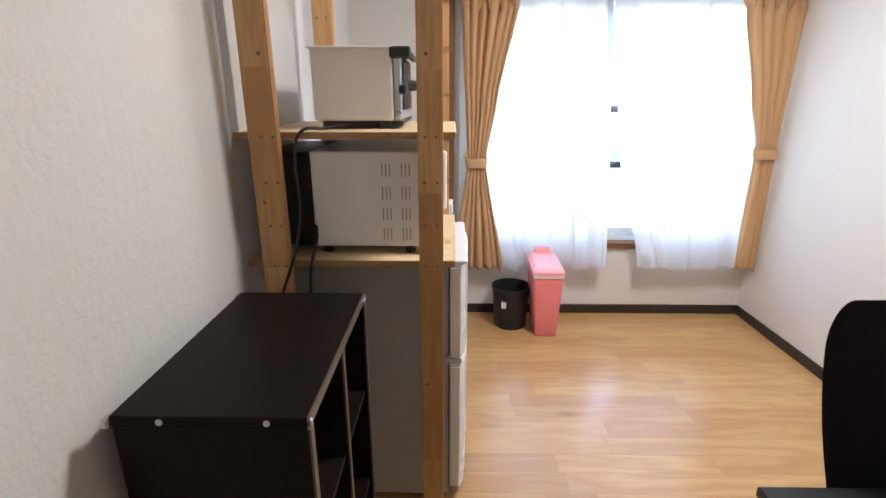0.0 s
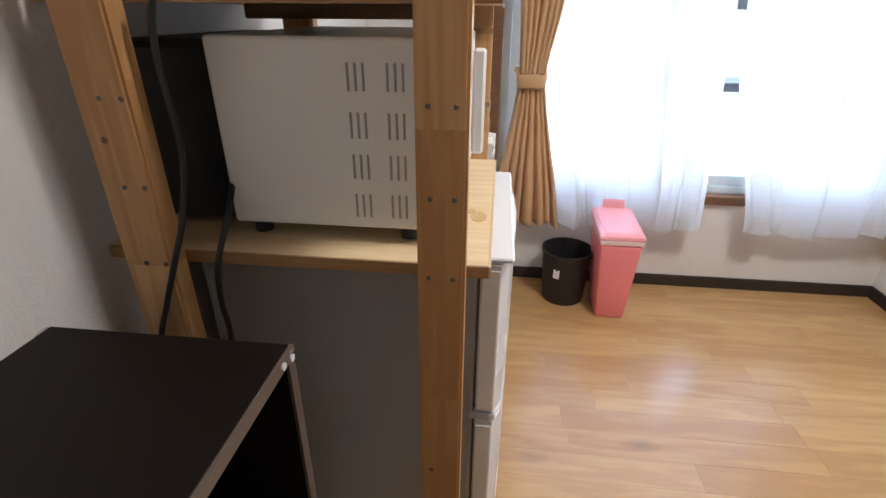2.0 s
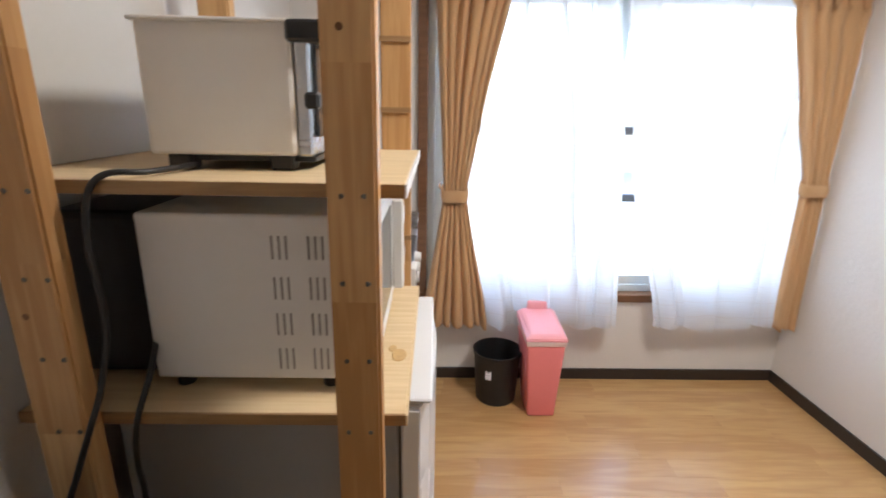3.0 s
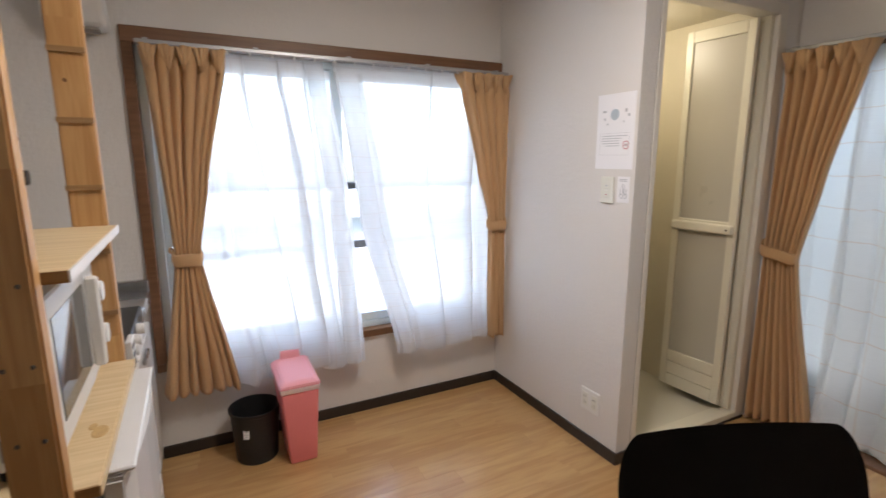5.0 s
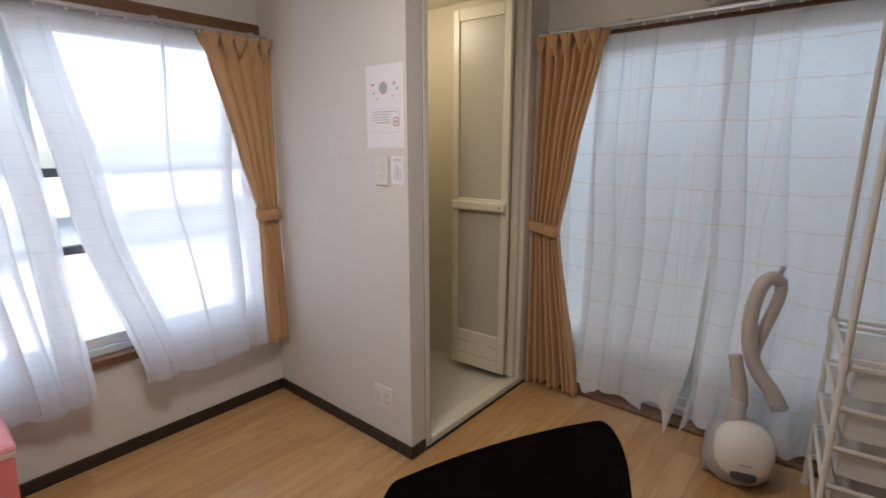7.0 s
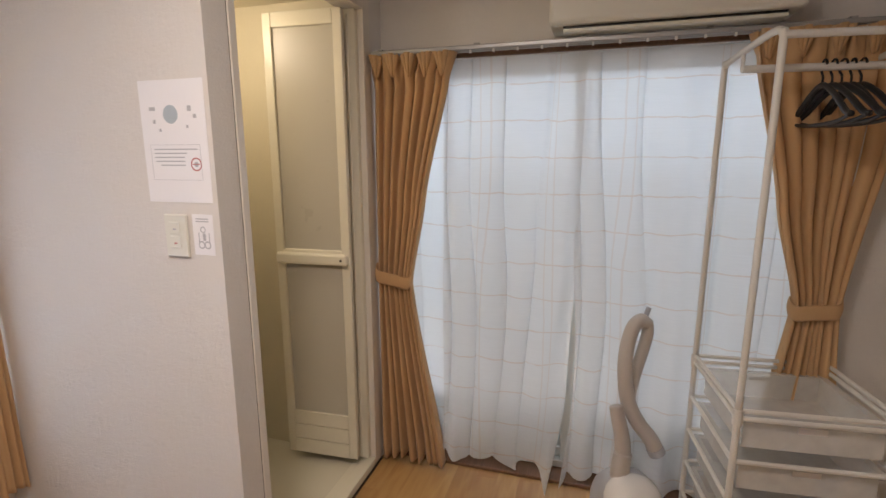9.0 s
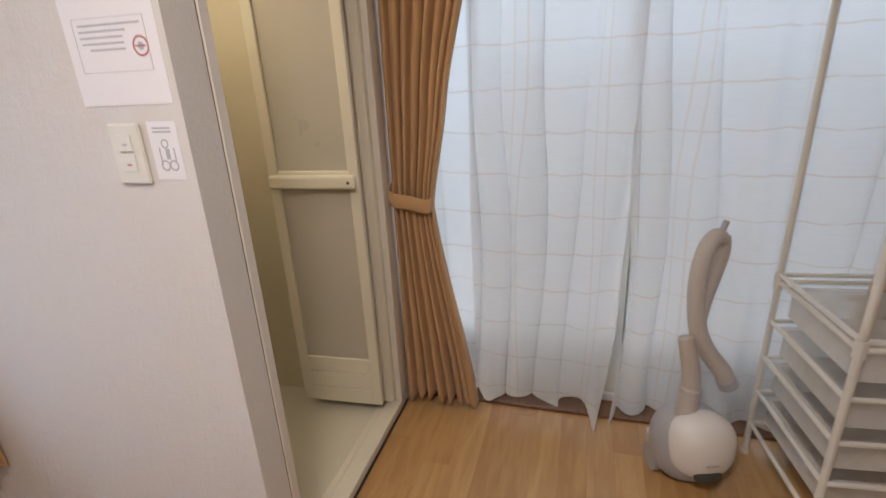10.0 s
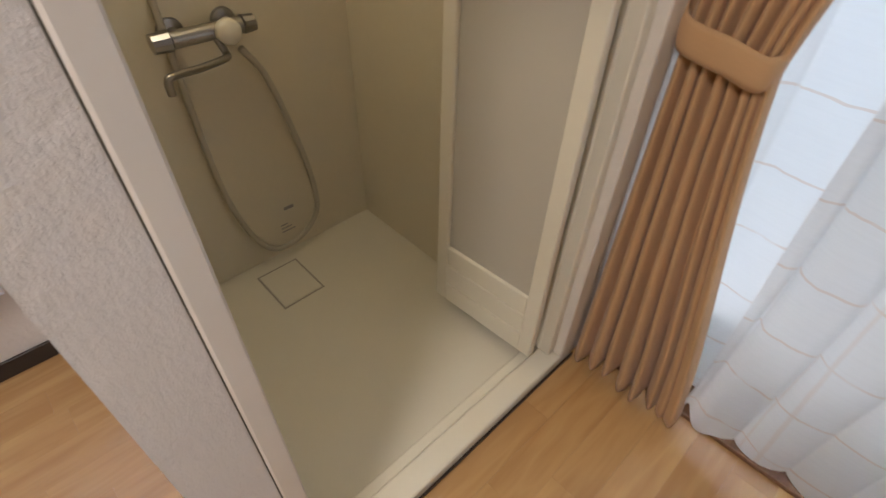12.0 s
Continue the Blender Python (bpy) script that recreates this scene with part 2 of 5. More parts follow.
SHEER_E = sheer_mat("east_voile", (0.84, 0.85, 0.86), (0.66, 0.46, 0.33), 0.07, 0.15, 0.42, 0.22, 0.034)
SHEER_FLAT = sheer_mat("east_voile_single_layer", (0.88, 0.89, 0.90), (0.66, 0.46, 0.33), 0.03, 0.15, 0.42, 0.0, 0.034, 0.86)
ALU = surface("pale_aluminium", (0.72, 0.79, 0.81), 0.35, 0.3, vary=0.06)
RAIL = surface("silver_curtain_rail", (0.42, 0.42, 0.43), 0.4, 0.6, vary=0.06)
GLASS = glass_mat("clear_glass", (1, 1, 1), 0.02, 1.0)
FROST = glass_mat("frosted_glass", (0.86, 0.96, 0.98), 0.45, 1.0)
CREAM = surface("cream_shower_panel", (0.68, 0.62, 0.48), 0.35, vary=0.05, relief=0.05)
CREAMFRAME = surface("cream_door_frame", (0.76, 0.72, 0.60), 0.35, vary=0.04, relief=0.04)
WHITEFRAME = surface("white_door_frame", (0.74, 0.70, 0.64), 0.4, vary=0.04, relief=0.04)
SHOWERPAN = surface("cream_shower_floor", (0.68, 0.64, 0.53), 0.4, vary=0.06, fine=260, relief=0.4)
FROSTPLATE = surface("frosted_resin_pane", (0.52, 0.49, 0.42), 0.3, vary=0.05, fine=420, relief=0.5)
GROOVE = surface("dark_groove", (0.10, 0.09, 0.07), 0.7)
GAPSHADE = surface("gap_shade", (0.36, 0.33, 0.28), 0.7)
HOSE = surface("grey_beige_hose", (0.46, 0.42, 0.33), 0.4, vary=0.1, fine=300)
PAPER = surface("printed_paper", (0.86, 0.85, 0.87), 0.7, vary=0.02, relief=0.05)
INKGREY = surface("grey_print", (0.48, 0.48, 0.51), 0.7)
INKBLUE = surface("blue_print", (0.42, 0.48, 0.53), 0.7)
INKRED = surface("red_print", (0.52, 0.17, 0.18), 0.7)
SWITCHPL = surface("ivory_switch_plate", (0.74, 0.73, 0.66), 0.35, vary=0.03)
OUTLETPL = surface("white_outlet_plate", (0.78, 0.77, 0.74), 0.35, vary=0.03)
MESHBLACK = surface("black_mesh_cloth", (0.008, 0.008, 0.009), 0.75, vary=0.4, fine=500, relief=0.6, depth=0.002, gloss=0.2)
DESK = surface("black_desk_top", (0.012, 0.013, 0.014), 0.35, vary=0.3, fine=200)
VACWHITE = surface("white_vacuum_shell", (0.80, 0.78, 0.76), 0.22, vary=0.04, relief=0.02)
VACGREY = surface("grey_vacuum_body", (0.42, 0.42, 0.45), 0.35, vary=0.06)
VACHOSE = surface("taupe_vacuum_hose", (0.53, 0.485, 0.455), 0.5, vary=0.08)
RACKWHITE = surface("white_coated_wire", (0.70, 0.68, 0.64), 0.35, vary=0.04)
DRAWER = milky_mat("clear_drawer_plastic", (0.86, 0.85, 0.82), 0.55)
BINBLACK = surface("black_bin_plastic", (0.013, 0.013, 0.014), 0.5, vary=0.3)
FACADE = surface("pale_facade", (0.62, 0.62, 0.60), 0.8, vary=0.08, coarse=1.0)
FACADE_BLUE = surface("blue_grey_facade", (0.36, 0.395, 0.41), 0.8, vary=0.1, coarse=1.0)
CONCRETE = surface("concrete", (0.40, 0.40, 0.38), 0.85, vary=0.12, coarse=2.0)
DARKRAIL = surface("dark_railing_paint", (0.07, 0.065, 0.06), 0.5)

# ---- building helpers ----


def block(bm, x0, x1, y0, y1, z0, z1, bevel=0.0, segments=1):
    geo = bmesh.ops.create_cube(bm, size=1.0, matrix=Matrix.Translation(((x0 + x1) / 2, (y0 + y1) / 2, (z0 + z1) / 2)) @ Matrix.Diagonal((abs(x1 - x0), abs(y1 - y0), abs(z1 - z0), 1)))
    if bevel:
        edges = list({e for v in geo["verts"] for e in v.link_edges})
        bmesh.ops.bevel(bm, geom=edges, offset=bevel, segments=segments, profile=0.5, affect="EDGES")
    return bm


def boxed(*args, **kw):
    return block(bmesh.new(), *args, **kw)


def cyl(bm, a, b, r0, r1=None, segments=12, cap=True):
    a, b = Vector(a), Vector(b)
    m = Matrix.Translation((a + b) / 2) @ (b - a).to_track_quat("Z", "Y").to_matrix().to_4x4()
    bmesh.ops.create_cone(bm, cap_ends=cap, segments=segments, radius1=r0, radius2=r0 if r1 is None else r1, depth=(b - a).length, matrix=m)
    return bm


def rod(a, b, r, segments=10):
    return cyl(bmesh.new(), a, b, r, segments=segments)


def lathe(profile, segments=32, centre=(0, 0, 0)):
    """A turned shape from (radius, height) pairs."""
    bm = bmesh.new()
    rings = []
    for r, z in profile:
        rings.append([bm.verts.new((centre[0] + r * math.cos(2 * math.pi * k / segments), centre[1] + r * math.sin(2 * math.pi * k / segments), centre[2] + z)) for k in range(segments)])
    for a, b in zip(rings, rings[1:]):
        for k in range(segments):
            bm.faces.new((a[k], a[(k + 1) % segments], b[(k + 1) % segments], b[k]))
    return bm


def smooth_points(points, steps=10):
    """A rounded line through the points."""
    pts = [Vector(p) for p in points]
    pts = [2 * pts[0] - pts[1]] + pts + [2 * pts[-1] - pts[-2]]
    out = []
    for i in range(1, len(pts) - 2):
        p0, p1, p2, p3 = pts[i - 1:i + 3]
        for k in range(steps):
            t = k / steps
            out.append(0.5 * ((2 * p1) + (p2 - p0) * t + (2 * p0 - 5 * p1 + 4 * p2 - p3) * t * t + (3 * p1 - p0 - 3 * p2 + p3) * t ** 3))
    out.append(pts[-2])
    return out


def tube(points, r, segments=10, ribs=0.0, taper=None, steps=10):
    """A tube along a rounded line; ribs: how far every other ring stands out."""
    line = smooth_points(points, steps)
    bm = bmesh.new()
    rings = []
    up = Vector((0.3, 0.2, 1)).normalized()
    for i, p in enumerate(line):
        d = (line[min(i + 1, len(line) - 1)] - line[max(i - 1, 0)]).normalized()
        u = d.cross(up)
        if u.length < 1e-3:
            u = d.orthogonal()
        u.normalize()
        w = d.cross(u).normalized()
        up = -w if w.dot(up) < 0 else w
        rad = (r if taper is None else r + (taper - r) * i / (len(line) - 1)) + (ribs if i % 2 else 0)
        rings.append([bm.verts.new(p + rad * (math.cos(2 * math.pi * k / segments) * u + math.sin(2 * math.pi * k / segments) * w)) for k in range(segments)])
    for a, b in zip(rings, rings[1:]):
        for k in range(segments):
            bm.faces.new((a[k], a[(k + 1) % segments], b[(k + 1) % segments], b[k]))
    bm.faces.new(rings[0][::-1])
    bm.faces.new(rings[-1])
    return bm


def mesh_of(name, bm, material, smooth=False):
    bmesh.ops.recalc_face_normals(bm, faces=bm.faces)
    me = bpy.data.meshes.new(name)
    bm.to_mesh(me)
    bm.free()
    me.materials.append(material)
    if smooth:
        for p in me.polygons:
            p.use_smooth = True
    return me


def thing(name, m, label, category, group="", kind=""):
    """An Empty at the base of a thing; its parts are in its own coordinates."""
    ob = new(name)
    ob.empty_display_size = 0.05
    ob.matrix_basis = m
    return tagged(ob, label, category, group, kind)


def part(name, bm, material, parent, label="", smooth=False):
    ob = new(name, mesh_of(name, bm, material, smooth))
    ob.parent = parent
    return tagged(ob, label)


def solid(name, bm, material, label, category, kind="structure", smooth=False):
    return tagged(new(name, mesh_of(name, bm, material, smooth)), label, category, "", kind)


# ---- plan, in metres ----
WEST, EAST, NORTH, SOUTH, TOP = -0.385, 3.10, 2.967, -1.05, 2.38
PX, SY = 2.02, 1.94          # shower box: its west face and its south face
WX0, WX1, WZ0, WZ1 = 0.20, 1.99, 0.48, 1.885   # north window opening
EY0, EY1, EZ0, EZ1 = 0.12, 1.90, 0.02, 1.90    # east window opening
T = 0.12

# ---- large structure ----
bm = bmesh.new()
block(bm, WEST - T, WX0, NORTH, NORTH + T, 0, TOP)
block(bm, WX1, EAST + T, NORTH, NORTH + T, 0, TOP)
block(bm, WX0, WX1, NORTH, NORTH + T, 0, WZ0 - 0.03)
block(bm, WX0, WX1, NORTH, NORTH + T, WZ1, TOP)
solid("wall_north", bm, WALL, "off-white embossed wallpaper wall with a wide window", "wall")
solid("wall_west", boxed(WEST - T, WEST, SOUTH - T, NORTH, 0, TOP), WALL, "off-white embossed wallpaper wall behind the shelving", "wall")
solid("wall_south", boxed(WEST, EAST, SOUTH - T, SOUTH, 0, TOP), WALL, "plain off-white wallpaper wall", "wall")
bm = bmesh.new()
block(bm, EAST, EAST + T, SOUTH - T, EY0, 0, TOP)
block(bm, EAST, EAST + T, EY1, NORTH, 0, TOP)
block(bm, EAST, EAST + T, EY0, EY1, EZ1, TOP)
solid("wall_east", bm, WALL, "off-white wallpaper wall with a tall balcony window", "wall")
bm = bmesh.new()
block(bm, PX, PX + 0.088, SY, NORTH, 0, TOP)
block(bm, PX + 0.09, EAST, SY, SY + 0.08, 2.13, TOP)
block(bm, 2.975, EAST, SY, SY + 0.08, 0, 2.13)
solid("wall_shower_box", bm, WALL, "off-white wallpaper partition round the shower room", "wall")
solid("ceiling", boxed(WEST - T, EAST + T, SOUTH - T, NORTH + T, TOP, TOP + 0.1), CEILING, "off-white papered ceiling", "ceiling")
floor = solid("floor", boxed(WEST - T, EAST + T, SOUTH - T, NORTH + T, -0.12, -0.008), SUBFLOOR, "honey-coloured wood laminate floor of narrow boards", "floor")


def baseboard(x0, x1, y0, y1):
    return solid("baseboard", boxed(x0, x1, y0, y1, 0, 0.06, bevel=0.002), BASE, "dark brown skirting board along the wall", "baseboard")


baseboard(0.14, PX - 0.010, NORTH - 0.010, NORTH)
baseboard(PX - 0.010, PX, SY - 0.010, NORTH)
baseboard(PX, PX + 0.085, SY - 0.010, SY)
baseboard(WEST, WEST + 0.010, SOUTH + 0.010, 1.97)
baseboard(WEST + 0.010, EAST - 0.010, SOUTH, SOUTH + 0.010)
baseboard(EAST - 0.010, EAST, SOUTH + 0.010, EY0 - 0.02)

# casing of the north window
for x0, x1, z0, z1, what in ((0.155, PX, WZ1, 1.95, "head"), (0.155, WX0, WZ0, WZ1, "jamb"), (0.155, PX, WZ0 - 0.04, WZ0, "sill")):
    solid("trim", boxed(x0, x1, NORTH - 0.025, NORTH + 0.09, z0, z1, bevel=0.003), TRIMWOOD, "brown wooden casing round the window, " + what, "trim")
solid("trim", boxed(EAST - 0.018, EAST, EY0 - 0.04, SY, EZ1, EZ1 + 0.045, bevel=0.003), TRIMWOOD, "brown wooden casing above the balcony window", "trim")
solid("trim", boxed(3.03, EAST + 0.05, EY0 - 0.02, SY, 0, 0.018, bevel=0.003), TRIMWOOD, "brown wooden threshold below the balcony window", "trim")


def window(name, m, width, height, pane_mat, label, meeting):
    """A sliding window of two sashes in an outer frame; x along it, z up."""
    w = thing(name, m, label, "window", kind="structure")
    f = bmesh.new()
    for a in ((0, 0.035, 0, height), (width - 0.035, width, 0, height)):
        block(f, a[0], a[1], 0, 0.07, a[2], a[3], bevel=0.002)
    for z in (0, height - 0.035):
        block(f, 0.035, width - 0.035, 0, 0.07, z, z + 0.035, bevel=0.002)
    part("window_frame", f, ALU, w, "pale aluminium outer frame")
    for k, (x0, x1, y) in enumerate(((0.035, meeting + 0.03, 0.040), (meeting - 0.03, width - 0.035, 0.012))):
        s = bmesh.new()
        for a in ((x0, x0 + 0.055), (x1 - 0.055, x1)):
            block(s, a[0], a[1], y, y + 0.024, 0.036, height - 0.036, bevel=0.002)
        for z in (0.036, height - 0.081):
            block(s, x0 + 0.055, x1 - 0.055, y, y + 0.024, z, z + 0.045, bevel=0.002)
        sash = part("sash", s, ALU, w, "sliding aluminium sash")
        p = part("pane", boxed(x0 + 0.05, x1 - 0.05, y + 0.009, y + 0.014, 0.08, height - 0.08), pane_mat, sash)
        p.visible_shadow = False
    return w


window("window_1", pose(WX0, NORTH + 0.03, WZ0), WX1 - WX0, WZ1 - WZ0, GLASS, "wide sliding window with a pale aluminium frame", 0.86)
window("window_2", pose(EAST + 0.03, EY1, EZ0, 0, 0, -90), EY1 - EY0, EZ1 - EZ0, FROST, "tall sliding balcony window with frosted glass", 0.85)

# shower room
solid("wall_shower_back", boxed(PX + 0.09, 2.93, 2.885, NORTH, 0, 2.2), CREAM, "cream moulded back wall of the shower room", "wall")
solid("wall_shower_west", boxed(PX + 0.0885, 2.115, 2.03, 2.885, 0.0, 2.2), CREAM, "cream moulded side wall of the shower room", "wall")
solid("wall_shower_east", boxed(2.93, EAST, 2.03, NORTH, 0, 2.2), CREAM, "cream moulded side wall of the shower room", "wall")
solid("ceiling_shower", boxed(2.115, 2.93, 2.03, 2.885, 2.14, 2.2), CREAM, "cream moulded shower ceiling", "ceiling")
bm = boxed(2.115, 2.93, 2.03, 2.885, 0.0, 0.028, bevel=0.004)
solid("floor_shower", bm, SHOWERPAN, "cream moulded shower floor pan", "floor")

door = thing("door_1", pose(2.11, SY, 0), "cream framed doorway of the shower room", "door", kind="structure")
part("jamb", boxed(0, 0.031, -0.004, 0.09, 0.0, 2.13, bevel=0.003), WHITEFRAME, door)
# Seam shade beside the jamb, put in as a thin dark strip.
part("jamb_seam_shade", boxed(-0.0019, -0.0002, -0.0010, 0.02, 0.02, 2.13), GROOVE, door, "dark strip coloured as the shade in the seam beside the jamb")
part("jamb", boxed(0.805, 0.865, -0.004, 0.09, 0.0, 2.13, bevel=0.003), WHITEFRAME, door)
part("track", boxed(0.775, 0.805, 0.02, 0.09, 0.05, 2.08, bevel=0.003), CREAMFRAME, door, "cream fold track")
part("head", boxed(0.035, 0.805, -0.004, 0.09, 2.08, 2.13, bevel=0.003), WHITEFRAME, door)
part("threshold", boxed(0.035, 0.805, -0.006, 0.06, 0.004, 0.045, bevel=0.004), CREAMFRAME, door, "cream raised threshold")
part("threshold", boxed(0.035, 0.805, 0.062, 0.092, 0.004, 0.036, bevel=0.003), CREAMFRAME, door)
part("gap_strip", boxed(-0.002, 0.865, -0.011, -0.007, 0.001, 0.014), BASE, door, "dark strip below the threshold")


def door_leaf(name, m, label):
    """One leaf of the folding door; x along it."""
    d = thing(name, m, label, "door")
    W, H = 0.355, 1.985
    for x in (0, W - 0.04):
        part("stile", boxed(x, x + 0.04, 0, 0.026, 0.0, H, bevel=0.003), CREAMFRAME, d)
    part("rail", boxed(0.04, W - 0.04, 0, 0.026, H - 0.06, H, bevel=0.003), CREAMFRAME, d)
    part("rail", boxed(0.04, W - 0.04, 0, 0.026, 0.94, 1.0, bevel=0.003), CREAMFRAME, d)
    part("pane", boxed(0.038, W - 0.038, 0.008, 0.016, 0.215, 0.945), FROSTPLATE, d, "frosted resin lower pane")
    part("pane", boxed(0.038, W - 0.038, 0.008, 0.016, 0.995, H - 0.055), FROSTPLATE, d, "frosted resin upper pane")
    part("groove_back", boxed(0.04, W - 0.04, 0.004, 0.010, 0.066, 0.152), GROOVE, d, "dark gaps between the louvres")
    for z in (0.0, 0.075, 0.150):
        part("louvre", boxed(0.04, W - 0.04, 0.011, 0.026, z, z + (0.071 if z < 0.14 else 0.066), bevel=0.0025), CREAMFRAME, d)
    bar = part("towel_bar", boxed(0.006, W - 0.012, 0.0265, 0.056, 0.938, 0.988, bevel=0.011, segments=3), CREAMFRAME, d, "cream pull bar across the leaf")
    part("screw_cap", rod((0.03, 0.054, 0.963), (0.03, 0.0575, 0.963), 0.006), GROOVE, bar)
    return d


door_leaf("folding_door", pose(2.842, 1.985, 0.083, 0, 0, 93.5), "cream folding shower door leaf, folded open")
leaf2 = thing("folding_door", pose(2.905, 1.992, 0.06, 0, 0, 91), "second cream folding shower door leaf, folded behind the first", "door")
for x in (0, 0.315):
    part("stile", boxed(x, x + 0.04, 0, 0.024, 0, 2.0, bevel=0.003), CREAMFRAME, leaf2)
for z0, z1 in ((0, 0.2), (0.94, 1.0), (1.94, 2.0)):
    part("rail", boxed(0.04, 0.315, 0, 0.024, z0, z1, bevel=0.003), CREAMFRAME, leaf2)
part("pane", boxed(0.038, 0.317, 0.008, 0.016, 0.198, 0.942), FROSTPLATE, leaf2)
part("pane", boxed(0.038, 0.317, 0.008, 0.016, 0.998, 1.942), FROSTPLATE, leaf2)

# ---- outside ----
solid("ground", boxed(-60, 60, 4.5, 90, -3.2, -3.0), CONCRETE, "pale concrete ground below the window", "ground")
house = thing("neighbour_house", pose(0, 9.0, -3.0), "blue-grey rendered neighbouring house with windows", "house")
part("wall", boxed(-8, 12, 0, 6, 0, 3.4), FACADE_BLUE, house)
part("roof", boxed(-8.3, 12.3, -0.4, 6.4, 3.4, 3.6, bevel=0.03), FACADE_BLUE, house)
for k in range(6):
    wx = -5.5 + 3.0 * k
    fr = part("window", boxed(wx, wx + 1.5, -0.06, 0.0, 1.4, 2.6, bevel=0.01), ALU, house)
    part("pane", boxed(wx + 0.06, wx + 1.44, -0.075, -0.06, 1.46, 2.54), FACADE, fr)
rail = thing("window_railing", pose(0, NORTH + T + 0.10, 0), "dark metal railing outside the window", "railing")
for z in (1.262, 0.925):
    part("bar", boxed(WX0 - 0.1, WX1 + 0.1, -0.018, 0.018, z - 0.020, z + 0.020, bevel=0.005, segments=2), DARKRAIL, rail)
for x in (WX0 - 0.08, WX1 + 0.08):
    part("bracket", boxed(x - 0.012, x + 0.012, -0.105, 0.012, 0.90, 1.28), DARKRAIL, rail)
# Out of view; parapet height set to block sky light from the lower sheers.
balc = thing("balcony", pose(EAST + T, 0, 0), "unseen concrete balcony outside the tall window, its pale parapet raised to block sky light", "balcony")
part("slab", boxed(0, 1.0, -0.6, 2.6, -0.15, -0.02), CONCRETE, balc)
part("parapet", boxed(0.92, 1.0, -0.6, 2.6, -0.02, 1.45), FACADE, balc)
part("roof_slab", boxed(0, 1.2, -0.6, 2.6, 2.12, 2.3), CONCRETE, balc)
part("side_wall", boxed(0, 1.0, -0.7, -0.6, -0.02, 2.12), FACADE, balc)
part("side_wall", boxed(0, 1.0, 2.6, 2.7, -0.02, 2.12), FACADE, balc)
side = thing("side_house", pose(6.2, 0, -3.0), "pale rendered house facing the balcony", "house")
part("wall", boxed(0, 5, -7, 6, 0, 6.5), FACADE, side)
part("roof", boxed(-0.3, 5.3, -7.3, 6.3, 6.5, 6.7, bevel=0.03), CONCRETE, side)


# ---- curtains ----
def eased(stops, z):
    """A value between (height, value) stops, easing in and out."""
    stops = sorted(stops)
    if z <= stops[0][0]:
        return stops[0][1]
    for (z0, a), (z1, b) in zip(stops, stops[1:]):
        if z <= z1:
            t = (z - z0) / (z1 - z0)
            return a + (b - a) * (0.65 * t + 0.35 * t * t * (3 - 2 * t))
    return stops[-1][1]


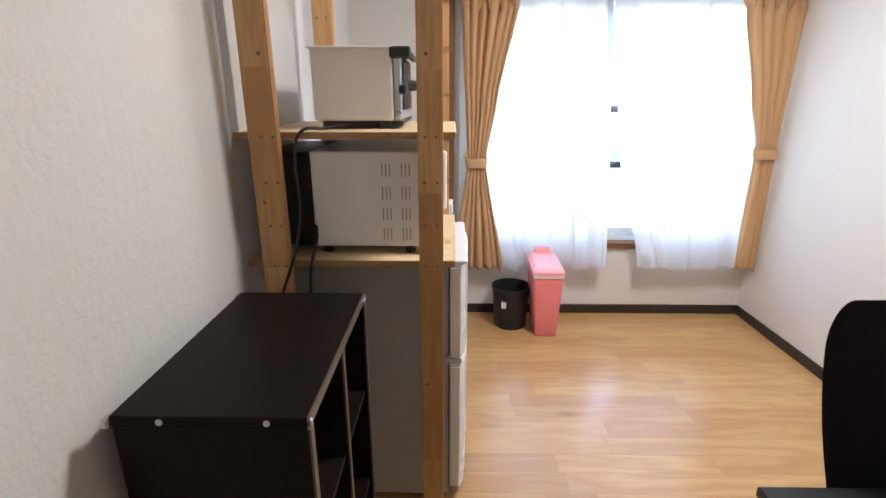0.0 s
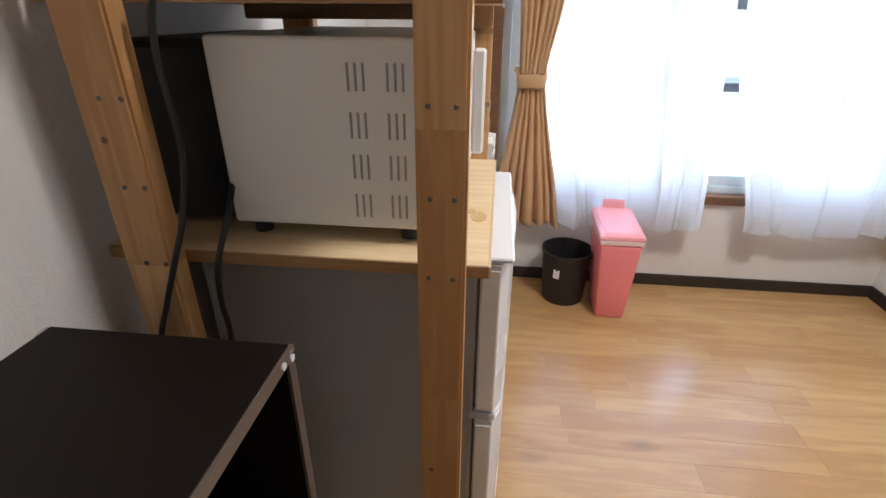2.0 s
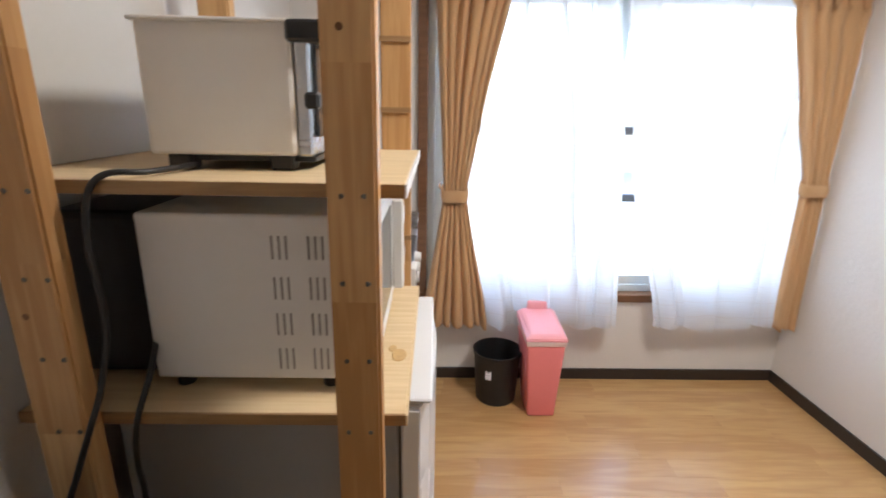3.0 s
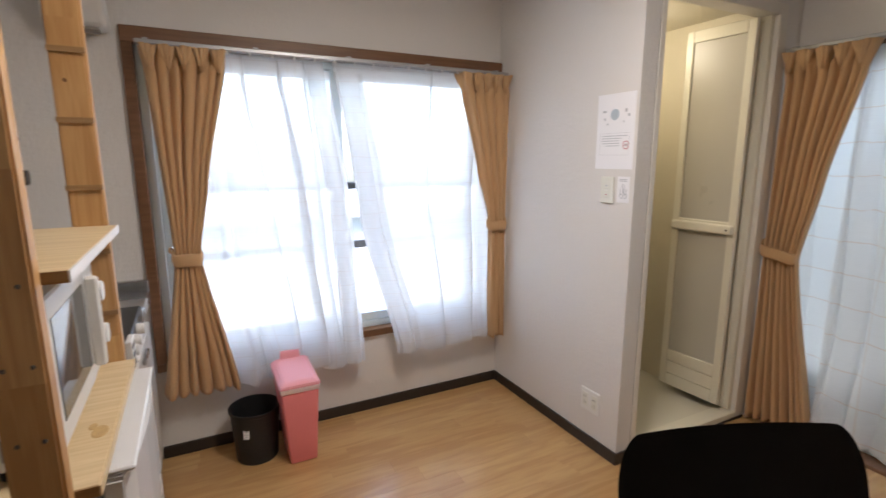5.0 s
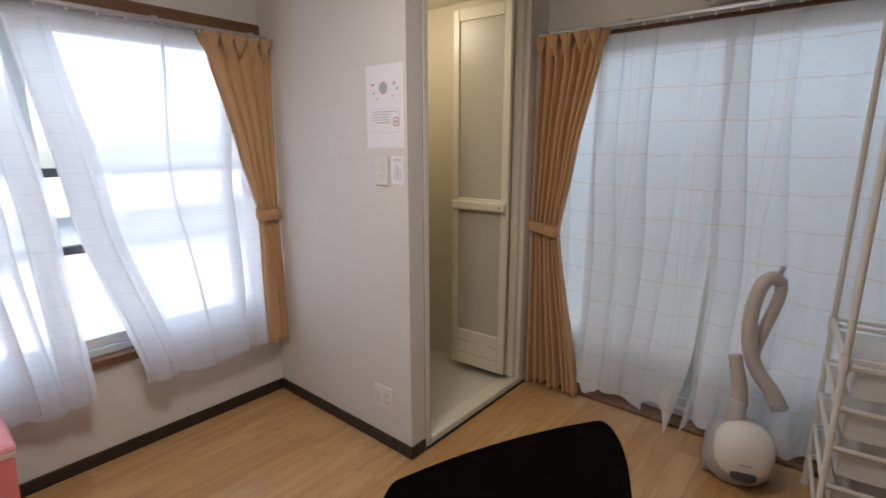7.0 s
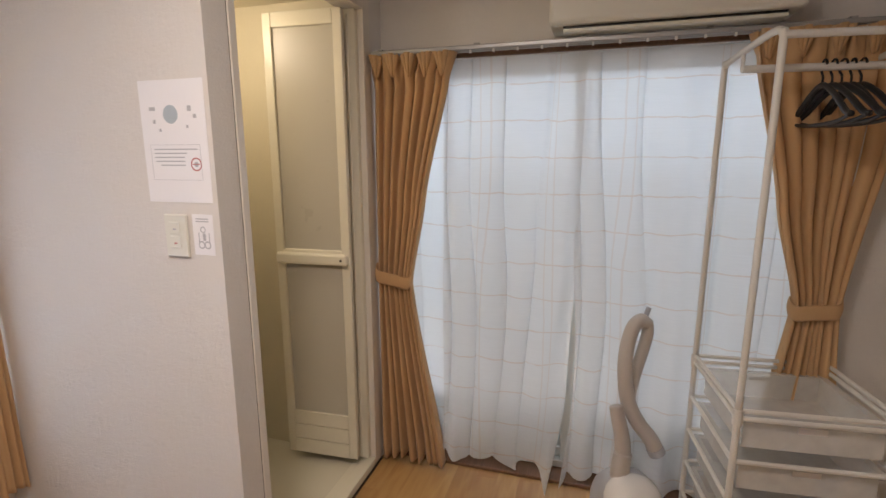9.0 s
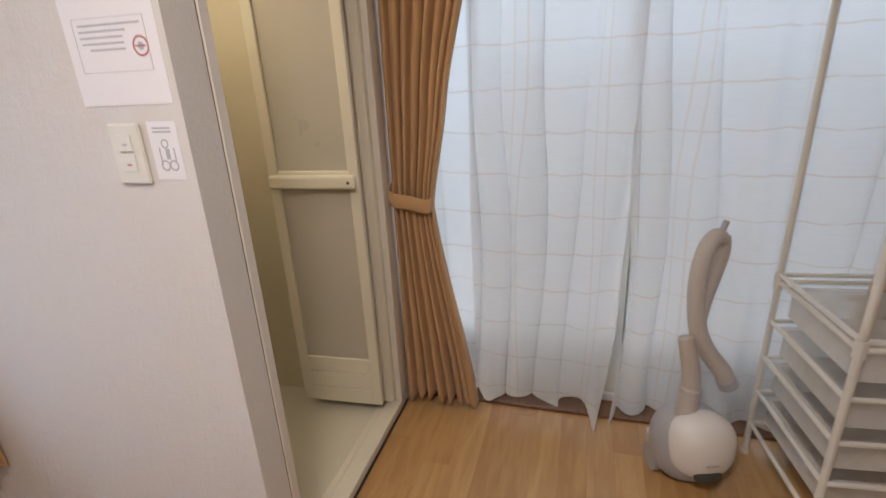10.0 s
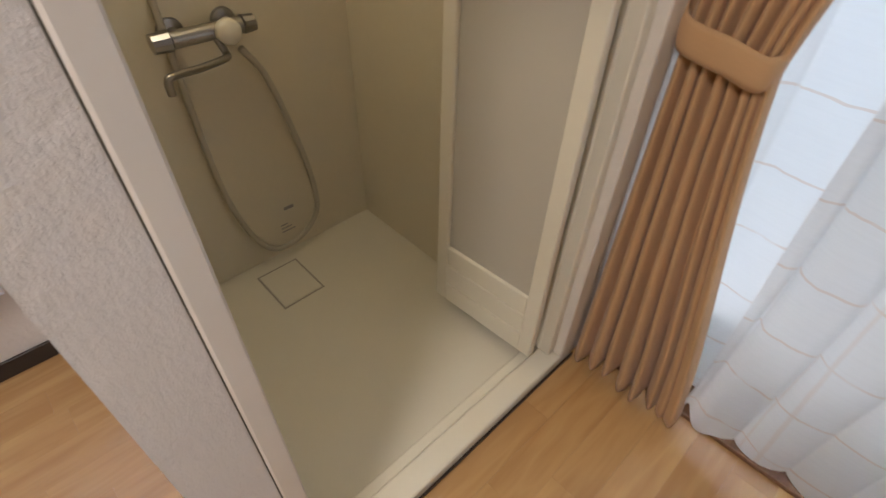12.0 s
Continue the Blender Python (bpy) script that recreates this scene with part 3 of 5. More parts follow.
def drape(z0, z1, left, right, folds, depth, seed, hem=0.01, cols_per_fold=10, rows=56, lean=(), tip=(), uneven=0.3, over=0.20, sharp=1.0, flare=0.0):
    """Hanging cloth in local x (along), y (out), z (up). left, right, depth: (height, value) stops.
    uneven: how much the folds differ; over: how far they lap; sharp < 1: fuller folds; flare: pinched header."""
    rnd = random.Random(seed)
    n = int(folds * cols_per_fold)
    count = int(folds) + 2
    wide = [rnd.uniform(1 - uneven, 1 + uneven) for _ in range(count)]
    amp = [rnd.uniform(1 - uneven, 1 + uneven * 0.85) for _ in range(count)]
    lap = [over * rnd.uniform(1 - 1.6 * uneven, 1 + 0.9 * uneven) for _ in range(count)]
    drift = [rnd.uniform(-0.5, 0.5) for _ in range(count)]
    total = sum(wide[:int(folds)])
    bm = bmesh.new()
    uv = bm.loops.layers.uv.new("UVMap")
    grid = []
    cloth = max(eased(right, z) - eased(left, z) for z in (z0, (z0 + z1) / 2, z1)) * 1.6
    for j in range(rows + 1):
        v = j / rows
        row = []
        for i in range(n + 1):
            s = i / n
            f = s * folds
            k = min(int(f), int(folds) - 1)
            u = f - k
            ease = u * u * (3 - 2 * u)
            mix_amp = amp[k] + (amp[k + 1] - amp[k]) * ease
            mix_lap = lap[k] + (lap[k + 1] - lap[k]) * ease
            mix_drift = drift[k] + (drift[k + 1] - drift[k]) * ease
            centre = (sum(wide[:k]) + wide[k] * u) / total
            zig = abs(((f * 0.62 + seed * 0.37) % 1.0) * 2 - 1) - 0.5
            low = z0 + hem * (0.25 * math.sin(f * 2 * math.pi + mix_drift) + 1.1 * noise.noise((f * 0.8, seed * 1.7, 0.3)) + 0.5 * zig)
            corner = 0.0
            if tip:
                corner = max(0.0, 1 - (1 - s if tip[0] else s) / tip[1]) ** 1.3
                low += (tip[4] - low) * corner
            z = low + (z1 - low) * v
            a, b = eased(left, z), eased(right, z)
            d = eased(depth, z)
            wander = 0.9 * uneven * noise.noise((f * 0.5, z * 0.9 + seed, 2.7))
            swing = math.sin(2 * math.pi * (f + wander) + mix_drift * (1 - v) * 1.2)
            swing = math.copysign(abs(swing) ** sharp, swing)
            y = d * mix_amp * (swing + 0.22 * math.sin(4 * math.pi * f + 1.0 + 2.0 * v))
            y += 0.012 * (noise.noise((f * 0.9 + seed * 3.1, z * 1.6, seed)) if v < 0.97 else 0) * min(1.0, d * 60)
            x = a + (b - a) * centre + mix_lap * (b - a) / folds * math.cos(2 * math.pi * (f + wander) + 0.6)
            if flare:
                head = max(0.0, 1 - (z1 - z) / 0.11)
                pinch = math.exp(-((z1 - z - 0.085) / 0.03) ** 2)
                y += flare * head * math.sin(2 * math.pi * f * 1.5 + drift[k] * 4) - 0.5 * flare * pinch
                x += 0.6 * flare * head * math.cos(2 * math.pi * f * 1.5 + 1.3)
            if lean:
                y += eased(lean, z)
            if corner:
                low_share = max(0.0, 1 - (z - low) / 0.42) ** 1.6
                x += tip[2] * corner * low_share
                y += tip[3] * corner * low_share
            row.append((bm.verts.new((x, y, z)), s * cloth, z))
        grid.append(row)
    for r0, r1 in zip(grid, grid[1:]):
        for i in range(n):
            quad = (r0[i], r0[i + 1], r1[i + 1], r1[i])
            face = bm.faces.new([q[0] for q in quad])
            for loop, q in zip(face.loops, quad):
                loop[uv].uv = (q[1], q[2])
    return bm


def doubled(bm, low, high, out, rows):
    """A second layer of the cloth over the rows low to high, set a little proud: a hem or a header tape."""
    b = bmesh.new()
    uv, old = b.loops.layers.uv.new("UVMap"), bm.loops.layers.uv.active
    made = {}
    per_row = len(bm.faces) // rows
    bm.faces.ensure_lookup_table()
    for face in bm.faces[low * per_row:high * per_row]:
        ring = []
        for v in face.verts:
            if v not in made:
                made[v] = b.verts.new((v.co.x, v.co.y + out, v.co.z))
            ring.append(made[v])
        copy = b.faces.new(ring)
        for to, src in zip(copy.loops, face.loops):
            to[uv].uv = src[old].uv
    return b


def band(x0, x1, y0, y1, z, h, sag=0.02, slant=0.0):
    """A cloth tieback: a loop round the gathered curtain, lower in front."""
    bm = bmesh.new()
    cx, cy, rx, ry = (x0 + x1) / 2, (y0 + y1) / 2, (x1 - x0) / 2, (y1 - y0) / 2
    n, rows = 40, 6
    rings = []
    uv = bm.loops.layers.uv.new("UVMap")
    for j in range(rows + 1):
        v = j / rows
        ring = []
        for k in range(n):
            a = 2 * math.pi * k / n
            puff = 0.004 * math.sin(math.pi * v)
            zz = z + h * (v - 0.5) - sag * max(0, -math.sin(a)) + slant * math.cos(a) + 0.006 * math.sin(3 * a)
            ring.append(bm.verts.new((cx + (rx + puff) * math.copysign(abs(math.cos(a)) ** 0.8, math.cos(a)), cy + (ry + puff) * math.copysign(abs(math.sin(a)) ** 0.8, math.sin(a)), zz)))
        rings.append(ring)
    for a, b in zip(rings, rings[1:]):
        for k in range(n):
            face = bm.faces.new((a[k], a[(k + 1) % n], b[(k + 1) % n], b[k]))
            for loop, w in zip(face.loops, ((k, 0), (k + 1, 0), (k + 1, 1), (k, 1))):
                loop[uv].uv = (w[0] / n * 0.4, w[1] * h)
    return bm


def heavy_curtain(m, z0, z1, left, right, folds, depth, tie, seed, label, slant=0.0):
    c = thing("curtain", m, label, "curtain", "tan curtains")
    cloth = part("cloth", drape(z0, z1, left, right, folds, depth, seed, hem=0.02, rows=72, cols_per_fold=14, uneven=0.34, over=0.24, sharp=0.8, flare=0.026), CURTAIN, c, smooth=True)
    mod = cloth.modifiers.new("thickness", "SOLIDIFY")
    mod.thickness = 0.003
    tz, x0, x1, y0, y1 = tie
    t = part("tieback", band(x0, x1, y0, y1, tz, 0.058, slant=slant), CURTAIN, c, "matching cloth tieback", smooth=True)
    mod = t.modifiers.new("thickness", "SOLIDIFY")
    mod.thickness = 0.003
    far = x0 if seed % 2 else x1
    near = x1 if seed % 2 else x0
    step = 0.03 if far < near else -0.03
    part("tie_loop", tube([(far + step * 0.2, y0 * 0.2, tz + 0.012), (far - step * 0.3, y1 * 0.6, tz + 0.022), (far - step * 0.2, y1 + 0.02, tz + 0.03)], 0.006, 8), CURTAIN, c, "cloth loop running to the hook", True)
    part("hook", rod(((x0 if seed % 2 else x1), y1 + 0.05, tz + 0.03), ((x0 if seed % 2 else x1), y1 - 0.005, tz + 0.03), 0.005), RAIL, c, "small metal tieback hook")
    top = z1 - 0.005
    for k in range(5):
        x = eased(left, top) + (eased(right, top) - eased(left, top)) * (k + 0.5) / 5
        pleat = bmesh.new()
        for dx in (-0.014, 0, 0.014):
            lobe = bmesh.ops.create_cone(pleat, cap_ends=True, segments=12, radius1=0.005, radius2=0.016, depth=0.088)["verts"]
            for q in lobe:
                up = (q.co.z + 0.044) / 0.088
                q.co = Vector((x + q.co.x * 0.8 + dx * (0.3 + 1.1 * up), -0.038 - 0.012 * up + q.co.y * 1.2 + 0.006 * abs(dx) / 0.014, top - 0.088 + 0.088 * up + 0.004 * math.sin(dx * 300 + k)))
        part("pleat", pleat, CURTAIN, c, "pinched header pleat", smooth=True)
    return c


def voile(m, z0, z1, left, right, folds, depth, seed, material, label, hem, lean=(), tip=(), turned=(), over=0.22, uneven=0.62):
    c = thing("sheer_curtain", m, label, "curtain", "sheer curtains")
    rows = 48
    cloth = drape(z0, z1, left, right, folds, depth, seed, hem=hem, lean=lean, rows=rows, cols_per_fold=18, tip=tip, uneven=uneven, over=over, sharp=0.9)
    low, high = doubled(cloth, 0, 2, -0.003, rows), doubled(cloth, rows - 2, rows, -0.003, rows)
    part("voile_cloth", cloth, material, c, smooth=True)
    part("hem_band", low, material, c, "doubled hem along the bottom", smooth=True)
    part("header_tape", high, material, c, "doubled header tape", smooth=True)
    if turned:
        side = [(z, x + turned[0]) for z, x in (left if turned[0] > 0 else right)]
        edge = left if turned[0] > 0 else right
        a, b = (edge, side) if turned[0] > 0 else (side, edge)
        part("turned_edge", drape(z0 + 0.004, z1 - 0.05, a, b, 1.5, [(z, d * 0.5) for z, d in depth], seed + 40, hem=hem * 0.3, rows=30, cols_per_fold=14, lean=[(z, (eased(lean, z) if lean else 0) + turned[1]) for z in (z0, 1.1, z1)]), material, c, "double layer along the folded edge", smooth=True)
    return c


CY = NORTH - 0.092
heavy_curtain(pose(0, CY, 0), 0.345, 1.865, [(0.345, 0.175), (0.99, 0.275), (1.865, 0.225)], [(0.345, 0.49), (0.99, 0.375), (1.3, 0.43), (1.865, 0.545)], 7, [(0.345, 0.03), (0.99, 0.014), (1.865, 0.022)],
              (0.99, 0.266, 0.384, -0.04, 0.04), 3, "tan pleated curtain tied back beside the window")
heavy_curtain(pose(0, CY, 0), 0.345, 1.865, [(0.345, 1.895), (1.02, 1.895), (1.35, 1.825), (1.865, 1.695)], [(0.345, 2.012), (1.02, 2.008), (1.865, 2.010)], 5, [(0.345, 0.022), (1.02, 0.014), (1.865, 0.022)],
              (1.04, 1.886, 2.014, -0.035, 0.035), 4, "tan pleated curtain tied back against the partition")
# the east curtains: local x runs south, local y out into the wall
EM = pose(2.985, 0, 0, 0, 0, -90)
heavy_curtain(EM, 0.03, 1.905, [(0.03, -1.935), (0.92, -1.93), (1.905, -1.93)], [(0.03, -1.61), (0.92, -1.765), (1.3, -1.70), (1.905, -1.57)], 8, [(0.03, 0.032), (0.92, 0.018), (1.905, 0.024)],
              (0.95, -1.938, -1.765, -0.042, 0.042), 5, "tan pleated floor-length curtain tied back beside the shower room", -0.018)
heavy_curtain(EM, 0.03, 1.905, [(0.03, -0.40), (0.95, -0.27), (1.3, -0.36), (1.905, -0.50)], [(0.03, -0.06), (0.95, -0.13), (1.905, 0.0)], 8, [(0.03, 0.032), (0.95, 0.018), (1.905, 0.024)],
              (0.95, -0.28, -0.12, -0.045, 0.045), 8, "tan pleated floor-length curtain tied back behind the wire rack", 0.012)
voile(pose(0, NORTH - 0.035, 0), 0.352, 1.87, [(0.4, 0.49), (1.0, 0.37), (1.87, 0.36)], [(0.4, 1.075), (1.1, 1.05), (1.87, 0.955)], 5, [(0.4, 0.024), (1.1, 0.026), (1.87, 0.012)], 11, SHEER_N, "white checked voile curtain across half the window", 0.03, [(0.4, -0.07), (1.1, -0.02), (1.87, 0)], turned=(-0.09, -0.03))
voile(pose(0, NORTH - 0.045, 0), 0.358, 1.87, [(0.4, 1.285), (1.1, 1.115), (1.87, 1.0)], [(0.4, 1.885), (1.0, 1.90), (1.87, 1.94)], 4, [(0.4, 0.026), (1.1, 0.030), (1.87, 0.012)], 17, SHEER_N, "white checked voile curtain drawn beside the window gap", 0.03, [(0.4, -0.07), (1.1, -0.02), (1.87, 0)], turned=(0.11, -0.03))
ES = pose(3.045, 0, 0, 0, 0, -90)
first = voile(ES, 0.09, 1.885, [(0.085, -1.625), (1.885, -1.64)], [(0.06, -1.075), (0.5, -1.06), (1.0, -1.045), (1.885, -1.04)], 4, [(0.06, 0.014), (0.9, 0.020), (1.885, 0.010)], 13, SHEER_E,
              "white voile curtain with tan checks over the balcony window", 0.075, [(0.06, -0.05), (0.7, -0.015), (1.885, 0)], (1, 0.16, -0.05, -0.10, 0.025), over=0.17)
part("flat_edge", drape(0.10, 1.88, [(0.1, -1.90), (1.88, -1.90)], [(0.1, -1.60), (1.88, -1.60)], 2, [(0.1, 0.006), (1.88, 0.005)], 21, hem=0.012, rows=40, cols_per_fold=16, lean=[(0.1, 0.026), (1.88, 0.026)]), SHEER_FLAT, first, "single layer hanging flat against the pane", smooth=True)
voile(ES @ pose(0, 0.014, 0), 0.09, 1.885, [(0.07, -1.05), (0.45, -1.04), (0.75, -1.04), (1.05, -1.06), (1.885, -1.09)], [(0.07, -0.20), (1.885, -0.15)], 6, [(0.07, 0.014), (0.9, 0.020), (1.885, 0.010)], 14, SHEER_E,
      "white voile curtain with tan checks, its edge trailing low", 0.065, [(0.07, -0.05), (0.7, -0.015), (1.885, 0)], (0, 0.10, -0.03, -0.06, 0.04), over=0.17)


def rail_of(m, length, label):
    r = thing("curtain_rail", m, label, "curtain rail")
    b = bmesh.new()
    block(b, 0, length, -0.012, 0.012, 0, 0.018, bevel=0.003)
    block(b, 0, length, 0.028, 0.05, 0, 0.018, bevel=0.003)
    part("track", b, RAIL, r)
    k = 0.03
    while k < length:
        part("bracket", boxed(k, k + 0.02, -0.012, 0.062, 0.018, 0.024), RAIL, r)
        k += 0.42
    k = 0.05
    while k < length:
        part("glider", boxed(k, k + 0.008, -0.004, 0.004, -0.012, 0.0), WHITEMETAL, r)
        k += 0.095
    return r


rail_of(pose(0.21, CY, 1.868), 1.80, "silver double curtain rail above the window")
rail_of(EM @ pose(-1.93, 0, 1.908), 1.93, "silver double curtain rail above the balcony window")

# ---- shelving corner ----
shelf = thing("wooden_shelving", pose(0, 0, 0), "home-made pine shelving with two plywood boards above the fridge", "shelf")


def long_box(x0, x1, y0, y1, z0, z1):
    """A length of timber with only its long edges eased."""
    b = boxed(x0, x1, y0, y1, z0, z1)
    bmesh.ops.bevel(b, geom=[e for e in b.edges if abs(e.verts[0].co.z - e.verts[1].co.z) > 0.01], offset=0.004, segments=2, affect="EDGES")
    return b


def post(x0, x1, y0, y1, z1, seed, screws, inset=0.018):
    """A finger-jointed pine post: short lengths glued end to end."""
    rnd = random.Random(seed)
    z, p = 0.0, None
    while z < z1 - 0.01:
        top_z = min(z1, z + rnd.uniform(0.24, 0.46))
        if z1 - top_z < 0.12:
            top_z = z1
        o = part("post" if p is None else "timber_length", long_box(x0, x1, y0, y1, z, top_z), POST, shelf if p is None else p)
        p = p or o
        z = top_z
    for z in screws:
        for dx in (inset, inset + 0.030):
            part("screw", rod((x0 + dx + rnd.uniform(-0.003, 0.003), y0 + 0.002, z), (x0 + dx, y0 - 0.0012, z), 0.0034), GROOVE, p)
    for k in range(3):
        zz = rnd.uniform(0.5, 1.8)
        kx = x0 + rnd.uniform(0.016, 0.05)
        part("knot", rod((kx, y0 + 0.002, zz), (kx, y0 - 0.0004, zz), 0.0045, 14), KNOT, p, "dark round knot")
    return p


post(0.100, 0.164, 1.293, 1.331, 2.25, 1, (1.245, 1.13, 1.018, 0.905))
post(-0.325, -0.253, 1.293, 1.331, 2.25, 2, (1.245, 1.13, 1.016, 0.903), 0.034)
rear = post(0.105, 0.175, 1.893, 1.931, 2.25, 3, ())
for k in range(8):
    z = 1.03 + 0.155 * k
    part("peg_groove", boxed(0.104, 0.176, 1.888, 1.8925, z, z + 0.012), PLYEDGE, rear, "dark horizontal groove")
post(-0.30, -0.23, 1.893, 1.931, 2.25, 4, (1.60,))
for z in (0.888, 1.236):
    b = part("shelf_board", boxed(-0.380, 0.195, 1.336, 1.892, z + 0.004, z + 0.018, bevel=0.0015), BOARD, shelf, "pale plywood board")
    part("board_edge", boxed(-0.380, 0.195, 1.332, 1.336, z, z + 0.018), PLYEDGE, b, "darker plywood edge")
    part("board_batten", boxed(-0.240, 0.09, 1.60, 1.632, z - 0.020, z + 0.003, bevel=0.002), PLYEDGE, b, "dark batten under the board")
    part("board_edge", boxed(0.195, 0.198, 1.332, 1.892, z, z + 0.018), WHITEMETAL if z > 1 else BOARD, b, "pale edge strip")
for kx, ky, kr in ((0.172, 1.52, 0.020), (0.158, 1.545, 0.011)):
    blot = bmesh.new()
    bmesh.ops.create_cone(blot, cap_ends=True, segments=20, radius1=kr, radius2=kr * 0.9, depth=0.0008, matrix=Matrix.Translation((kx, ky, 0.9064)) @ Matrix.Diagonal((0.7, 1.25, 1, 1)))
    part("knot", blot, BOARDKNOT, shelf, "amber knot in the plywood")
wp = thing("white_panel", pose(-0.384, 1.334, 1.2545), "white laminated panel standing on the shelf against the wall", "panel")
part("board", boxed(0, 0.022, 0.004, 0.54, 0, 0.94, bevel=0.002), PANEL, wp)
part("edge_strip", boxed(0, 0.022, 0.0, 0.0035, 0, 0.94), FRIDGEDOOR, wp, "white edge strip")

# ---- fridge ----
fridge = thing("fridge", pose(-0.30, 1.42, 0), "small two-door fridge with grey sides and white doors", "fridge")
part("body", boxed(0, 0.478, 0, 0.465, 0.02, 0.868, bevel=0.006, segments=2), GREYMETAL, fridge, "grey metal body")


def fridge_door(z0, z1):
    b = bmesh.new()
    prof = [(0.482, -0.002), (0.515, -0.004), (0.530, 0.03), (0.540, 0.14), (0.543, 0.2325), (0.540, 0.325), (0.530, 0.435), (0.515, 0.469), (0.482, 0.467)]
    low, high = [b.verts.new((x, y, z0)) for x, y in prof], [b.verts.new((x, y, z1)) for x, y in prof]
    for k in range(len(prof)):
        j = (k + 1) % len(prof)
        b.faces.new((low[k], low[j], high[j], high[k]))
    b.faces.new(low[::-1])
    b.faces.new(high)
    bmesh.ops.bevel(b, geom=[e for e in b.edges if abs(e.verts[0].co.z - e.verts[1].co.z) < 1e-6], offset=0.004, segments=2, affect="EDGES")
    d = part("door", b, FRIDGEDOOR, fridge, "white rounded door")
    part("gasket", boxed(0.474, 0.483, 0.004, 0.461, z0 + 0.006, z1 - 0.006), GASKET, d, "grey door gasket")
    part("edge_trim", boxed(0.484, 0.514, -0.0055, -0.002, z0 + 0.012, z1 - 0.012, bevel=0.0012), WHITEMETAL, d, "cream side trim strip")
    return d


fridge_door(0.05, 0.535)
fridge_door(0.555, 0.868)
part("hinge", boxed(0.470, 0.52, -0.004, 0.04, 0.537, 0.553, bevel=0.002), FRIDGETRIM, fridge, "grey middle hinge")
part("top_cap", boxed(0.476, 0.535, -0.003, 0.468, 0.869, 0.878, bevel=0.003), FRIDGEDOOR, fridge, "white top cap")
for x in (0.05, 0.43):
    for y in (0.04, 0.42):
        part("foot", rod((x, y, 0), (x, y, 0.022), 0.016), BLACKPL, fridge)

# ---- microwave ----
mw = thing("microwave", pose(-0.203, 1.392, 0.907), "white microwave with slotted metal side, on the plywood shelf", "microwave")
part("body", boxed(0, 0.318, 0, 0.455, 0.023, 0.292, bevel=0.005, segments=2), WHITEMETAL, mw, "white enamelled body")
for x in (0.03, 0.27):
    for y in (0.03, 0.41):
        part("foot", rod((x, y, 0.0), (x, y, 0.025), 0.014), BLACKPL, mw)
# Added black block: keeps north window light off the wall behind the microwave.
part("rear_light_block", boxed(-0.160, -0.001, 0.035, 0.43, 0.012, 0.285, bevel=0.012, segments=2), BLACKPL, mw, "added black block at the back that keeps window light off the wall")
for cx in (0.208, 0.262):
    for z in (0.242, 0.178, 0.119, 0.060):
        for k in (-1, 0, 1):
            part("vent_slot", boxed(cx + k * 0.0105 - 0.0016, cx + k * 0.0105 + 0.0016, -0.0014, 0.0008, z - 0.018, z + 0.018), SLOT, mw)
d = part("door", boxed(0.319, 0.345, 0.005, 0.34, 0.026, 0.288, bevel=0.004), WHITEMETAL, mw, "white door with a dark window")
part("door_window", boxed(0.3455, 0.347, 0.045, 0.30, 0.07, 0.25), DARKGLASS, d)
part("door_handle", boxed(0.347, 0.372, 0.315, 0.333, 0.06, 0.26, bevel=0.005), WHITEMETAL, d)
cp = part("control_panel", boxed(0.319, 0.343, 0.343, 0.452, 0.026, 0.288, bevel=0.004), WHITEMETAL, mw, "white control panel")
for z in (0.21, 0.11):
    part("knob", cyl(bmesh.new(), (0.343, 0.397, z), (0.368, 0.397, z), 0.026, 0.022, 20), WHITEMETAL, cp, "white round dial")

# ---- toaster oven ----
ov = thing("toaster_oven", pose(-0.187, 1.45, 1.255), "cream toaster oven with black feet, on the upper shelf", "toaster oven")
part("body", boxed(-0.010, 0.212, 0, 0.36, 0.022, 0.212, bevel=0.006, segments=2), WHITEMETAL, ov, "cream enamelled shell")
part("top_lip", boxed(-0.018, 0.214, -0.003, 0.363, 0.209, 0.215, bevel=0.002), WHITEMETAL, ov)
for x in (0.03, 0.185):
    for y in (0.025, 0.33):
        part("foot", boxed(x - 0.018, x + 0.018, y - 0.018, y + 0.018, 0.0, 0.024, bevel=0.003), BLACKPL, ov)
part("tray", boxed(0.03, 0.235, 0.02, 0.34, 0.012, 0.020), BLACKPL, ov, "black crumb tray")
f = part("front_frame", boxed(0.213, 0.235, 0.004, 0.356, 0.022, 0.212, bevel=0.003), STEEL, ov, "steel front frame")
b = bmesh.new()
for y0, y1 in ((0.03, 0.26),):
    block(b, 0.236, 0.241, y0, y1, 0.05, 0.185)
part("door_glass", b, DARKGLASS, f, "tempered oven glass")
part("handle", boxed(0.242, 0.265, 0.03, 0.26, 0.188, 0.204, bevel=0.005), BLACKPL, f, "black handle")
part("bracket", boxed(0.205, 0.262, -0.006, 0.022, 0.184, 0.214, bevel=0.004), BLACKPL, f, "black handle bracket")
part("bracket", boxed(0.228, 0.25, -0.006, 0.018, 0.092, 0.116, bevel=0.004), BLACKPL, f)
part("dial", cyl(bmesh.new(), (0.236, 0.31, 0.12), (0.256, 0.31, 0.12), 0.018, 0.015, 18), BLACKPL, f)


def cable(points, label):
    return tagged(new("power_cable", mesh_of("power_cable", tube(points, 0.0045, 8), CABLE, True)), label, "cable", "kitchen cables")


